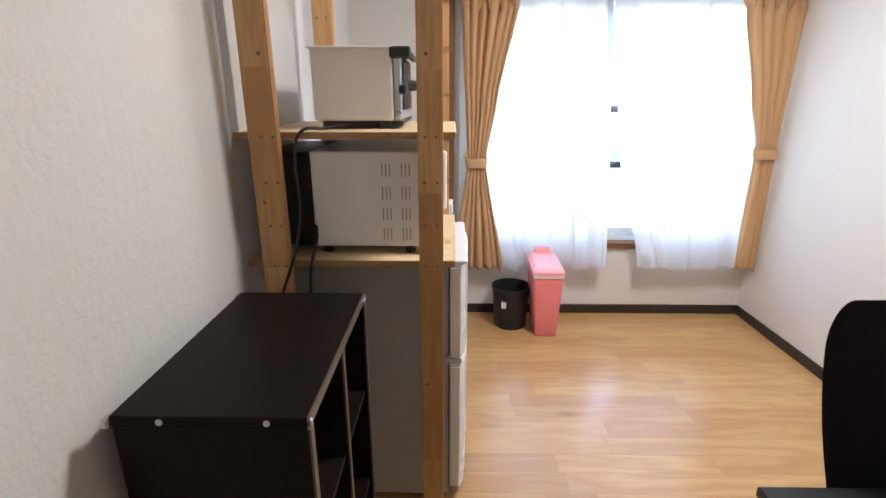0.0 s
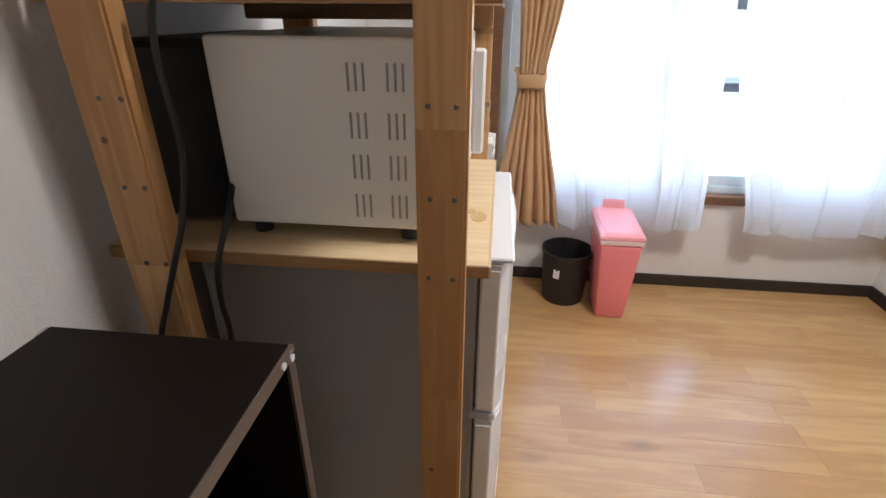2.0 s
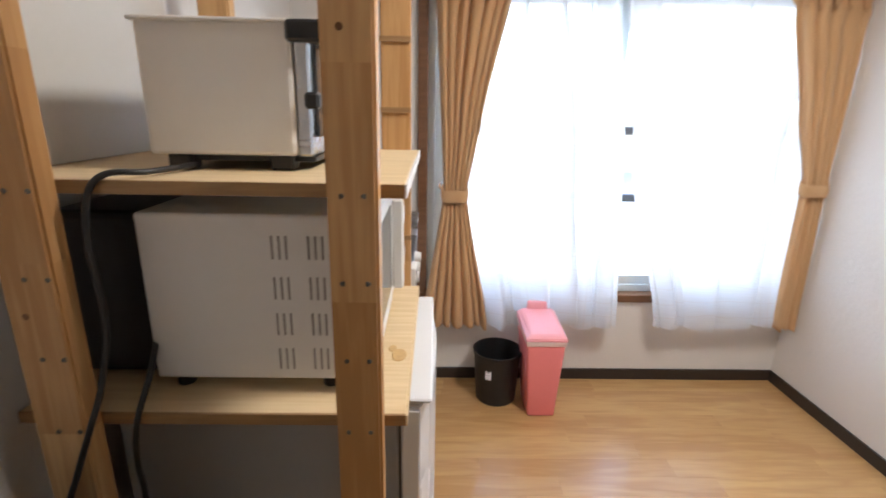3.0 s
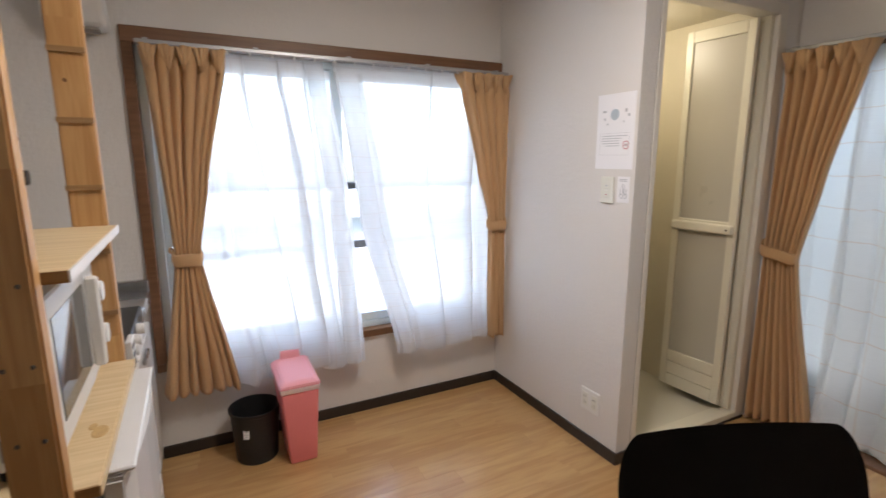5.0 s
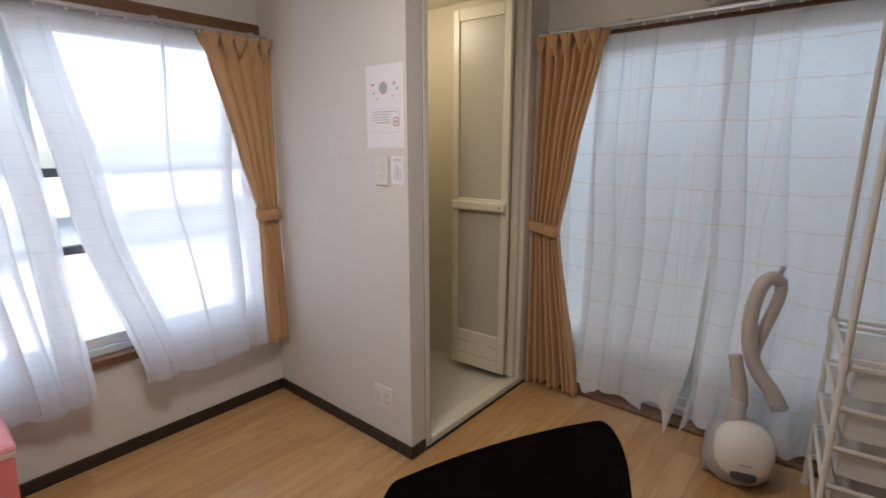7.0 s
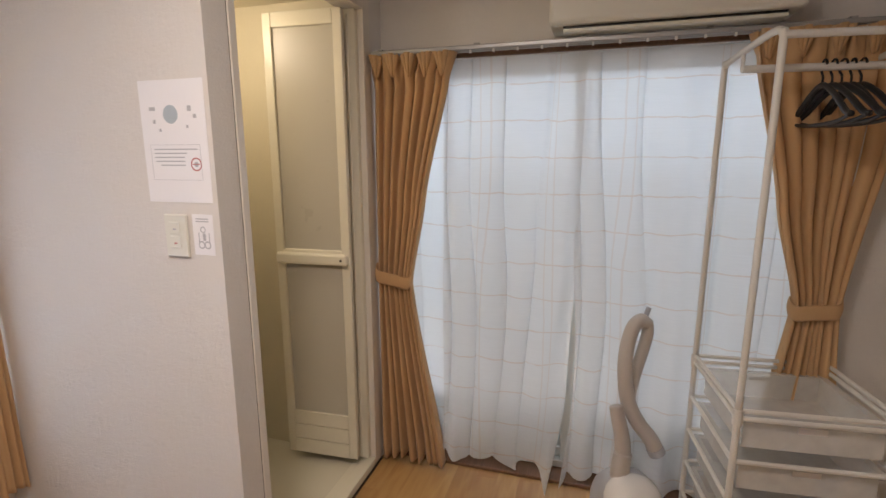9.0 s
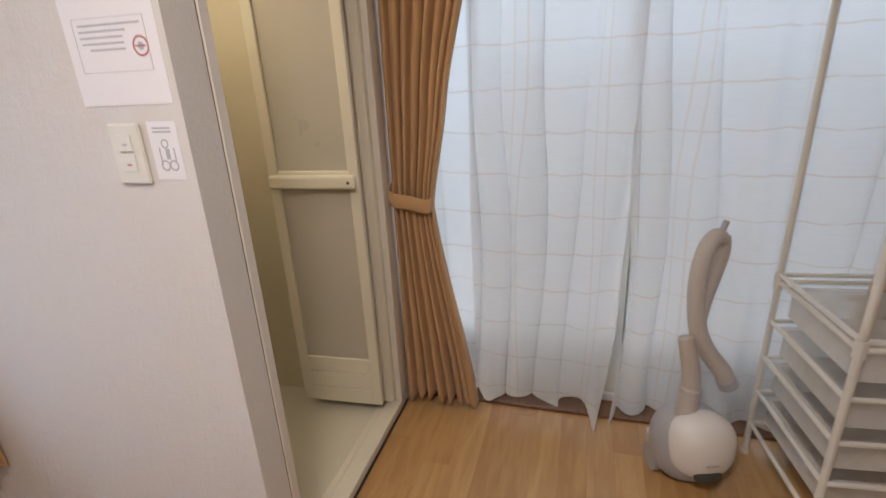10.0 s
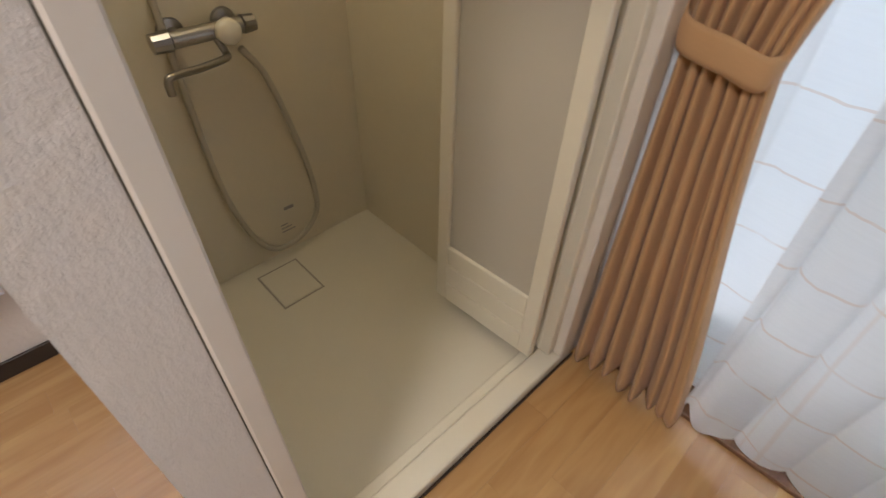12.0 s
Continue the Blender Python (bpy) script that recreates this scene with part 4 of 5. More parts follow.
cable([(-0.13, 1.46, 1.262), (-0.14, 1.41, 1.262), (-0.155, 1.36, 1.262), (-0.190, 1.330, 1.262), (-0.212, 1.322, 1.235), (-0.221, 1.320, 1.17), (-0.217, 1.320, 1.06), (-0.229, 1.306, 0.97), (-0.243, 1.287, 0.91), (-0.270, 1.283, 0.84), (-0.298, 1.28, 0.76), (-0.32, 1.24, 0.55), (-0.32, 1.22, 0.10), (-0.325, 1.25, 0.012)], "black power cable hanging from the toaster oven")
cable([(-0.215, 1.60, 0.99), (-0.218, 1.50, 1.00), (-0.205, 1.42, 1.0), (-0.190, 1.355, 0.96), (-0.201, 1.322, 0.895), (-0.207, 1.318, 0.83), (-0.204, 1.316, 0.75), (-0.22, 1.30, 0.55), (-0.23, 1.28, 0.10), (-0.24, 1.27, 0.012)], "black power cable hanging behind the dark cabinet")

# ---- open cabinet beside the shelving ----
cab = thing("open_cabinet", pose(-0.332, 0.676, 0), "dark brown laminate open shelf cabinet with worn edges", "cabinet")
W, D, H = 0.306, 0.488, 0.88
part("side_panel", boxed(0, W - 0.004, 0.0, 0.016, 0, H - 0.0165), DARKBOX, cab)
part("side_panel", boxed(0, W - 0.004, D - 0.016, D, 0, H - 0.0165), DARKBOX, cab)
part("top_panel", boxed(-0.002, W - 0.004, -0.001, D + 0.001, H - 0.016, H, bevel=0.0015), DARKBOX, cab)
part("bottom_panel", boxed(0.008, W - 0.004, 0.016, D - 0.016, 0.03, 0.046), DARKBOX, cab)
part("back_panel", boxed(0.003, 0.008, 0.016, D - 0.016, 0.03, H - 0.017), DARKBOX, cab)
part("divider", boxed(0.008, W - 0.006, 0.236, 0.252, 0.046, H - 0.017), DARKBOX, cab)
for y0, y1 in ((0.016, 0.236), (0.252, D - 0.016)):
    for z in (0.32, 0.60):
        part("shelf", boxed(0.008, W - 0.012, y0, y1, z, z + 0.015), DARKBOX, cab)
part("edge_band", boxed(W - 0.004, W, 0, 0.016, 0, H - 0.016), EDGEBAND, cab, "scuffed lighter edge")
part("edge_band", boxed(W - 0.004, W, D - 0.016, D, 0, H - 0.016), EDGEBAND, cab)
part("edge_band", boxed(W - 0.004, W, -0.001, D + 0.001, H - 0.016, H), EDGEBAND, cab)
part("edge_band", boxed(W - 0.006, W - 0.002, 0.236, 0.252, 0.046, H - 0.017), EDGEBAND, cab)
for x in (0.075, 0.240):
    for z in (H - 0.010, 0.40):
        part("screw_cap", rod((x, 0.001, z), (x, -0.0025, z), 0.0055), WHITEMETAL, cab, "pale screw head")
for y in (0.004, D - 0.004):
    part("corner_bracket", boxed(-0.014, -0.002, y - 0.010, y + 0.010, H - 0.022, H - 0.004, bevel=0.003), STEEL, cab, "small metal corner bracket")
    part("corner_bracket", boxed(W - 0.006, W + 0.002, y - 0.005, y + 0.005, H - 0.022, H - 0.004, bevel=0.002), STEEL, cab)

for y, z in ((D - 0.008, H - 0.013), (D - 0.030, H - 0.008)):
    part("screw_cap", rod((W - 0.001, y, z), (W + 0.0022, y, z), 0.0048), FRIDGEDOOR, cab, "white screw cap")

# ---- bins by the window ----
bin_b = thing("wastepaper_bin", pose(0.545, 2.795, 0) @ Matrix.Diagonal((1.06, 1.06, 1.03, 1)), "round black plastic wastepaper bin on the floor", "bin")
prof = [(0.0, 0.003), (0.084, 0.003), (0.086, 0.0), (0.090, 0.006), (0.105, 0.235), (0.110, 0.238), (0.110, 0.25), (0.1045, 0.25), (0.1025, 0.235), (0.087, 0.012), (0.0, 0.010)]
part("bucket", lathe(prof, 40), BINBLACK, bin_b, smooth=False)
lab = boxed(-0.013, 0.013, -0.0012, 0.0, -0.024, 0.024)
lb = part("sticker", lab, PAPER, bin_b, "small white sticker with grey print")
lb.matrix_basis = pose(-0.048, -0.0885, 0.165, -4, 0, -28)
for k in range(3):
    bar = part("print_bar", boxed(-0.009, 0.009, -0.0022, -0.0012, -0.017 + k * 0.012, -0.013 + k * 0.012), INKGREY, lb)

pink = thing("pedal_bin", pose(0.728, 2.72, 0), "narrow pink plastic bin with a sloping lid", "bin")


def frustum(x0, x1, y0, y1, z0, X0, X1, Y0, Y1, z1, bevel=0.008):
    b = bmesh.new()
    lo = [b.verts.new(v) for v in ((x0, y0, z0), (x1, y0, z0), (x1, y1, z0), (x0, y1, z0))]
    hi = [b.verts.new(v) for v in ((X0, Y0, z1), (X1, Y0, z1), (X1, Y1, z1), (X0, Y1, z1))]
    for k in range(4):
        j = (k + 1) % 4
        b.faces.new((lo[k], lo[j], hi[j], hi[k]))
    b.faces.new(lo[::-1])
    b.faces.new(hi)
    if bevel:
        bmesh.ops.bevel(b, geom=list(b.edges), offset=bevel, segments=3, profile=0.5, affect="EDGES")
    return b


part("body", frustum(-0.055, 0.068, -0.09, 0.09, 0, -0.085, 0.082, -0.130, 0.125, 0.372, 0.010), PINK, pink, "salmon pink tapered body", True)
part("rim", frustum(-0.087, 0.084, -0.132, 0.127, 0.373, -0.090, 0.087, -0.136, 0.13, 0.396, 0.004), PINKBAND, pink, "pale pink rim")
lid = bmesh.new()
lo = [lid.verts.new(v) for v in ((-0.092, -0.138, 0.397), (0.089, -0.138, 0.397), (0.089, 0.132, 0.397), (-0.092, 0.132, 0.397))]
mid = [lid.verts.new(v) for v in ((-0.092, -0.138, 0.410), (0.089, -0.138, 0.410), (0.089, 0.132, 0.430), (-0.092, 0.132, 0.430))]
top = [lid.verts.new(v) for v in ((-0.070, -0.115, 0.424), (0.067, -0.115, 0.424), (0.067, 0.112, 0.452), (-0.070, 0.112, 0.452))]
for a, c in ((lo, mid), (mid, top)):
    for k in range(4):
        lid.faces.new((a[k], a[(k + 1) % 4], c[(k + 1) % 4], c[k]))
lid.faces.new(lo[::-1])
lid.faces.new(top)
bmesh.ops.bevel(lid, geom=list(lid.edges), offset=0.004, segments=2, affect="EDGES")
part("lid", lid, PINKLID, pink, "glossy lighter pink lid")
part("hinge", frustum(-0.05, 0.048, 0.100, 0.132, 0.440, -0.045, 0.043, 0.108, 0.130, 0.485, 0.006), PINKLID, pink, "raised pink lid hinge")

# ---- kitchen counter ----
kit = thing("kitchen_counter", pose(WEST, 1.945, 0), "white kitchen counter unit with a steel top", "counter")
part("body", boxed(0.002, 0.515, 0.0, 0.985, 0.06, 0.79), WHITEMETAL, kit)
part("plinth", boxed(0.002, 0.46, 0.0, 0.985, 0.0, 0.058), BLACKPL, kit)
part("worktop", boxed(0.002, 0.545, 0.0, 0.99, 0.792, 0.835, bevel=0.004), STEEL, kit, "brushed steel worktop")
part("splash_lip", boxed(0.002, 0.545, 0.992, 1.018, 0.792, 0.885, bevel=0.003), STEEL, kit)
for k in range(2):
    dr = part("door", boxed(0.516, 0.532, 0.01 + 0.49 * k, 0.485 + 0.49 * k, 0.08, 0.70, bevel=0.003), WHITEMETAL, kit)
    part("handle", boxed(0.534, 0.548, 0.05 + 0.49 * k, 0.20 + 0.49 * k, 0.66, 0.675, bevel=0.003), STEEL, dr)
stove = thing("gas_stove", pose(WEST + 0.095, 1.96, 0.836), "black table-top gas stove on the counter", "stove")
part("body", boxed(0, 0.46, 0, 0.50, 0.01, 0.062, bevel=0.005), BLACKPL, stove)
part("hob_plate", boxed(0.01, 0.40, 0.01, 0.49, 0.063, 0.069, bevel=0.002), STEEL, stove)
fp = part("front_panel", boxed(0.461, 0.476, 0.004, 0.075, 0.004, 0.092, bevel=0.002), WHITEMETAL, stove, "white end panel with three black slots")
for k in range(3):
    part("slot", boxed(0.4755, 0.4772, 0.016, 0.060, 0.014 + 0.026 * k, 0.027 + 0.026 * k), BLACKPL, fp)
for y in (0.14, 0.36):
    br = part("burner", lathe([(0.0, 0.07), (0.045, 0.07), (0.045, 0.085), (0.03, 0.09), (0.0, 0.09)], 20, (0.2, y, 0)), BLACKPL, stove)
    for a in range(4):
        part("pan_support", boxed(-0.09, -0.03, -0.004, 0.004, 0.07, 0.10), BLACKPL, br).matrix_basis = pose(0.2, y, 0, 0, 0, 90 * a)
for y in (0.10, 0.19, 0.30):
    part("knob", cyl(bmesh.new(), (0.46, y, 0.036), (0.482, y, 0.036), 0.019, 0.016, 18), WHITEMETAL, stove, "white round knob")
for k in range(4):
    part("foot", rod((0.04 + 0.38 * (k % 2), 0.04 + 0.42 * (k // 2), 0), (0.04 + 0.38 * (k % 2), 0.04 + 0.42 * (k // 2), 0.012), 0.012), BLACKPL, stove)
fan = thing("exhaust_fan", pose(0.03, NORTH, 2.03), "white exhaust fan cowl on the wall above the stove", "fan")
part("cowl", frustum(-0.11, 0.10, -0.10, 0, -0.12, -0.10, 0.09, -0.20, 0, 0.12, 0.02), WHITEMETAL, fan)
part("grille", boxed(-0.08, 0.07, -0.115, -0.04, -0.13, -0.121), SLOT, fan)

# ---- papers, switch and outlet on the partition ----
def on_partition(name, y0, y1, z0, z1, depth, material, label, category, bevel=0.0):
    """x of the thing points out of the wall; its y runs north."""
    o = thing(name, pose(PX, y0, z0), label, category)
    part("sheet" if depth < 0.003 else "plate", boxed(-depth, -0.0005, 0, y1 - y0, 0, z1 - z0, bevel=bevel), material, o)
    return o


def ink(parent, y0, y1, z0, z1, material, name="print_bar", x=-0.0015):
    return part(name, boxed(x - 0.0006, x, y0, y1, z0, z1), material, parent)


def disc(parent, y, z, r, material, name, x=-0.0015, inner=None):
    b = bmesh.new()
    n = 24
    ring = [b.verts.new((x - 0.0005, y + r * math.cos(2 * math.pi * k / n), z + r * math.sin(2 * math.pi * k / n))) for k in range(n)]
    if inner is None:
        b.faces.new(ring)
    else:
        ring2 = [b.verts.new((x - 0.0005, y + inner * math.cos(2 * math.pi * k / n), z + inner * math.sin(2 * math.pi * k / n))) for k in range(n)]
        for k in range(n):
            b.faces.new((ring[k], ring[(k + 1) % n], ring2[(k + 1) % n], ring2[k]))
    return part(name, b, material, parent)


notice = on_partition("notice", 1.955, 2.168, 1.365, 1.685, 0.0014, PAPER, "white printed notice sheet taped to the wall", "notice")
disc(notice, 0.112, 0.232, 0.024, INKBLUE, "emblem")
for y, z, w, h in ((0.172, 0.247, 0.020, 0.009), (0.168, 0.214, 0.008, 0.010), (0.050, 0.246, 0.012, 0.014), (0.034, 0.226, 0.010, 0.010), (0.150, 0.192, 0.007, 0.008), (0.06, 0.20, 0.006, 0.008)):
    ink(notice, y - w / 2, y + w / 2, z - h / 2, z + h / 2, INKGREY, "small_drawing")
for y0, y1, z0, z1 in ((0.025, 0.190, 0.153, 0.1538), (0.025, 0.190, 0.060, 0.0608), (0.025, 0.0258, 0.060, 0.153), (0.1892, 0.190, 0.060, 0.153)):
    ink(notice, y0, y1, z0, z1, INKGREY, "frame_line")
for k, (a, b2) in enumerate(((0.035, 0.178), (0.070, 0.178), (0.078, 0.178), (0.078, 0.176), (0.078, 0.160))):
    ink(notice, a, b2, 0.140 - 0.0105 * k, 0.1430 - 0.0105 * k, INKGREY)
disc(notice, 0.042, 0.102, 0.018, INKRED, "red_mark", inner=0.0145)
disc(notice, 0.042, 0.102, 0.007, INKGREY, "red_mark")
ink(notice, 0.030, 0.054, 0.1010, 0.1032, INKRED, "red_mark", -0.0022)
note_ = on_partition("notice", 1.962, 2.030, 1.222, 1.334, 0.0014, PAPER, "small white leaflet with a line drawing beside the switch", "notice")
for k in range(2):
    ink(note_, 0.014, 0.056, 0.098 - 0.007 * k, 0.101 - 0.007 * k, INKGREY)
for y, z, r in ((0.042, 0.028, 0.011), (0.022, 0.028, 0.011), (0.034, 0.070, 0.009)):
    disc(note_, y, z, r, INKGREY, "line_drawing", inner=r * 0.68)
ink(note_, 0.014, 0.0165, 0.03, 0.062, INKGREY, "line_drawing")
ink(note_, 0.048, 0.0505, 0.03, 0.062, INKGREY, "line_drawing")
ink(note_, 0.027, 0.036, 0.040, 0.060, INKGREY, "line_drawing")
sw = on_partition("light_switch", 2.044, 2.120, 1.214, 1.332, 0.010, SWITCHPL, "ivory light switch plate with two rockers", "switch", 0.003)
for z in (0.025, 0.064):
    rk = part("rocker", boxed(-0.0135, -0.0102, 0.020, 0.056, z, z + 0.034, bevel=0.0015), SWITCHPL, sw)
    part("indicator", boxed(-0.0143, -0.0136, 0.032, 0.042, z + 0.012, z + 0.016), INKRED if z < 0.05 else INKGREY, rk, "small indicator mark")
ot = on_partition("wall_outlet", 2.052, 2.172, 0.187, 0.300, 0.009, OUTLETPL, "white double wall socket plate low on the wall", "outlet", 0.003)
for y in (0.030, 0.090):
    so = part("socket", boxed(-0.0115, -0.0092, y - 0.018, y + 0.018, 0.022, 0.092, bevel=0.001), SWITCHPL, ot)
    for z in (0.042, 0.072):
        for dy in (-0.006, 0.006):
            part("slot", boxed(-0.0122, -0.0116, y + dy - 0.001, y + dy + 0.001, z - 0.005, z + 0.005), GROOVE, so)

# ---- shower fittings ----
tap = thing("shower_mixer", pose(2.50, 2.885, 0.808), "chrome shower mixer tap on the shower wall", "tap")
part("body", cyl(bmesh.new(), (-0.085, -0.055, 0), (0.085, -0.055, 0), 0.020, segments=20), CHROME, tap)
for x in (-0.065, 0.065):
    part("escutcheon", lathe([(0, 0), (0.033, 0), (0.03, 0.008), (0.014, 0.013), (0.014, 0.05)], 24), CHROME, tap).matrix_basis = pose(x, 0, 0, 90)
part("knob", cyl(bmesh.new(), (-0.088, -0.055, 0), (-0.128, -0.055, 0), 0.025, 0.022, 12), CHROME, tap, "chrome temperature knob")
part("knob", cyl(bmesh.new(), (0.088, -0.055, 0), (0.118, -0.055, 0), 0.023, 0.020, 12), CHROME, tap, "chrome flow knob")
part("selector_dial", lathe([(0, 0.03), (0.024, 0.028), (0.030, 0.018), (0.030, 0.004), (0.022, 0.0)], 24), CREAMFRAME, tap, "ivory selector dial", True).matrix_basis = pose(0.040, -0.070, 0.0, 90)
part("spout", tube([(0.015, -0.06, -0.015), (0.022, -0.075, -0.045), (0.012, -0.095, -0.052), (-0.06, -0.125, -0.048), (-0.130, -0.15, -0.040), (-0.145, -0.153, -0.048), (-0.147, -0.153, -0.078)], 0.009, 12), CHROME, tap, "swivel chrome spout", True)
hose = tagged(new("shower_hose", mesh_of("shower_hose", tube([(2.569, 2.83, 0.755), (2.624, 2.84, 0.66), (2.679, 2.85, 0.45), (2.709, 2.855, 0.26), (2.699, 2.855, 0.15), (2.624, 2.85, 0.085), (2.524, 2.85, 0.085), (2.464, 2.852, 0.18), (2.426, 2.858, 0.36), (2.416, 2.862, 0.6), (2.414, 2.864, 0.9), (2.414, 2.865, 1.35)], 0.0085, 10, ribs=0.0012, steps=24), HOSE, True)), "grey-beige ribbed shower hose hanging in a loop", "hose")
hold = thing("hand_shower", pose(2.45, 2.885, 1.38), "ivory hand shower in its wall holder", "shower head")
part("holder", boxed(-0.02, 0.02, -0.04, 0, -0.03, 0.03, bevel=0.006), CREAMFRAME, hold)
part("handle", tube([(0, -0.022, -0.03), (0, -0.05, 0.06), (0, -0.085, 0.14)], 0.012, 12), CREAMFRAME, hold, smooth=True)
part("head", cyl(bmesh.new(), (0, -0.075, 0.15), (0, -0.11, 0.125), 0.02, 0.038, 24), CREAMFRAME, hold)
drain = thing("floor_drain", pose(2.425, 2.640, 0.0282), "square cream drain cover in the shower floor", "drain")
g = bmesh.new()
for x0, x1, y0, y1 in ((0, 0.148, 0, 0.006), (0, 0.148, 0.176, 0.182), (0, 0.006, 0.006, 0.176), (0.142, 0.148, 0.006, 0.176)):
    block(g, x0, x1, y0, y1, 0.0002, 0.0012)
# The gap's shade is coloured in: raised grey strips round the cover.
part("gap", g, GAPSHADE, drain, "grey strips coloured as the shade in the gap round the cover")
part("cover", boxed(0.007, 0.141, 0.007, 0.175, 0.0002, 0.003, bevel=0.001), SHOWERPAN, drain)
lbl = thing("wall_label", pose(2.60, 2.8846, 0.19), "small grey sticker on the shower wall", "label")
part("sticker", boxed(0, 0.035, -0.001, 0, 0, 0.012), SLOT, lbl)
bars = thing("wall_label", pose(2.575, 2.8846, 0.105), "faint grey printed mark low on the shower wall", "label")
for k in range(3):
    part("print_bar", boxed(0, 0.05 - 0.012 * k, -0.0008, 0, 0.014 * k, 0.014 * k + 0.004), SLOT, bars)
bulb = thing("shower_lamp", pose(2.42, 2.5, 2.139), "round ivory shower ceiling lamp", "lamp")
part("base", lathe([(0, 0), (0.075, 0), (0.075, -0.02), (0.0, -0.02)], 28), CREAMFRAME, bulb)

# ---- air conditioner ----
ac = thing("air_conditioner", pose(EAST, 0.36, 1.928), "ivory split air conditioner above the balcony window", "air conditioner")
part("body", boxed(-0.20, 0, 0, 0.82, 0.03, 0.27, bevel=0.018, segments=3), SWITCHPL, ac)
part("outlet_slot", boxed(-0.165, -0.06, 0.05, 0.77, 0.024, 0.031), BLACKPL, ac, "dark air outlet")
part("louvre", boxed(-0.175, -0.085, 0.05, 0.77, 0.008, 0.020, bevel=0.003), SWITCHPL, ac, "ivory swing louvre")

# ---- chair and desk ----
chair = thing("office_chair", pose(1.184, 0.880, 0, 0, 0, -37.5), "black office chair with a rounded mesh back", "chair")


def chair_back():
    b = bmesh.new()
    rows, cols, half, z0, z1 = 24, 24, 0.205, 0.43, 0.962
    faces = []
    for side in (0, 1):
        g = []
        for j in range(rows + 1):
            v = math.sin(j / rows * math.pi / 2)
            z = z0 + (z1 - z0) * v
            w = half * (0.90 + 0.10 * math.sin(math.pi * min(1, v * 0.9)))
            edge = max(0.0, (v - 0.77) / 0.23)
            w *= 1 - 0.22 * (1 - math.sqrt(max(0.0, 1 - edge * edge)))
            low = max(0.0, (0.12 - v) / 0.12)
            w *= 1 - 0.25 * low ** 2
            row = []
            for i in range(cols + 1):
                s = -1 + 2 * i / cols
                y = -0.006 * s * s + 0.02 * math.sin(math.pi * v) + 0.023 * v + (0.022 if side else 0.0) * (1 - abs(s) ** 6) * (1 - abs(2 * v - 1) ** 8)
                row.append(b.verts.new((w * s, y, z + 0.006 * (1 - s * s) * v)))
            g.append(row)
        for r0, r1 in zip(g, g[1:]):
            for i in range(cols):
                b.faces.new((r0[i], r0[i + 1], r1[i + 1], r1[i]) if side else (r0[i + 1], r0[i], r1[i], r1[i + 1]))
    bmesh.ops.remove_doubles(b, verts=b.verts, dist=0.0005)
    return b


part("backrest", chair_back(), MESHBLACK, chair, "black mesh backrest", True).matrix_basis = pose(0, 0, 0.66, 0, -9.6, 0) @ pose(0, 0, -0.66)
part("back_bracket", tube([(0, 0.06, 0.62), (0, 0.085, 0.50), (0, 0.05, 0.38), (0, -0.10, 0.362)], 0.018, 10), BLACKPL, chair, smooth=True)
seat = boxed(-0.175, 0.175, -0.38, -0.03, 0.365, 0.425, bevel=0.026, segments=4)
part("seat", seat, MESHBLACK, chair, "black padded seat", True)
part("gas_column", rod((0, -0.21, 0.12), (0, -0.21, 0.38), 0.025, 16), BLACKPL, chair)
for k in range(5):
    a = 2 * math.pi * k / 5
    dx, dy = math.cos(a), math.sin(a)
    lg = part("base_leg", cyl(bmesh.new(), (0, -0.21, 0.115), (0.27 * dx, -0.21 + 0.27 * dy, 0.075), 0.024, 0.016, 10), BLACKPL, chair)
    part("caster", cyl(bmesh.new(), (0.27 * dx - 0.02 * dy, -0.21 + 0.27 * dy + 0.02 * dx, 0.028), (0.27 * dx + 0.02 * dy, -0.21 + 0.27 * dy - 0.02 * dx, 0.028), 0.028, segments=16), BLACKPL, lg)
desk = thing("side_table", pose(0.838, 0.447, 0), "small low black side table beside the chair", "table")
part("tabletop", boxed(0, 0.27, 0, 0.46, 0.525, 0.55, bevel=0.004), DESK, desk)
for y in (0.012, 0.422):
    part("leg", boxed(0.012, 0.038, y, y + 0.026, 0, 0.524, bevel=0.002), DESK, desk)
    part("foot_bar", boxed(0.039, 0.15, y, y + 0.026, 0, 0.022, bevel=0.002), DESK, desk)
    part("top_bar", boxed(0.039, 0.25, y, y + 0.026, 0.502, 0.524, bevel=0.002), DESK, desk)

# ---- vacuum cleaner ----
vac = thing("vacuum_cleaner", pose(2.80, 0.805, 0, 0, 0, -72), "grey and white canister vacuum cleaner standing upright", "vacuum cleaner")


def egg(cx, cy, cz, rx, ry, rz, power=2.4, n=28, m=18, cut=None):
    b = bmesh.new()
    bmesh.ops.create_uvsphere(b, u_segments=n, v_segments=m, radius=1.0)
    for v in b.verts:
        c = v.co
        k = (abs(c.x) ** power + abs(c.y) ** power + abs(c.z) ** power) ** (-1 / power)
        v.co = Vector((cx + rx * c.x * k, cy + ry * c.y * k, max(cz + rz * c.z * k, 0.0)))
    return b


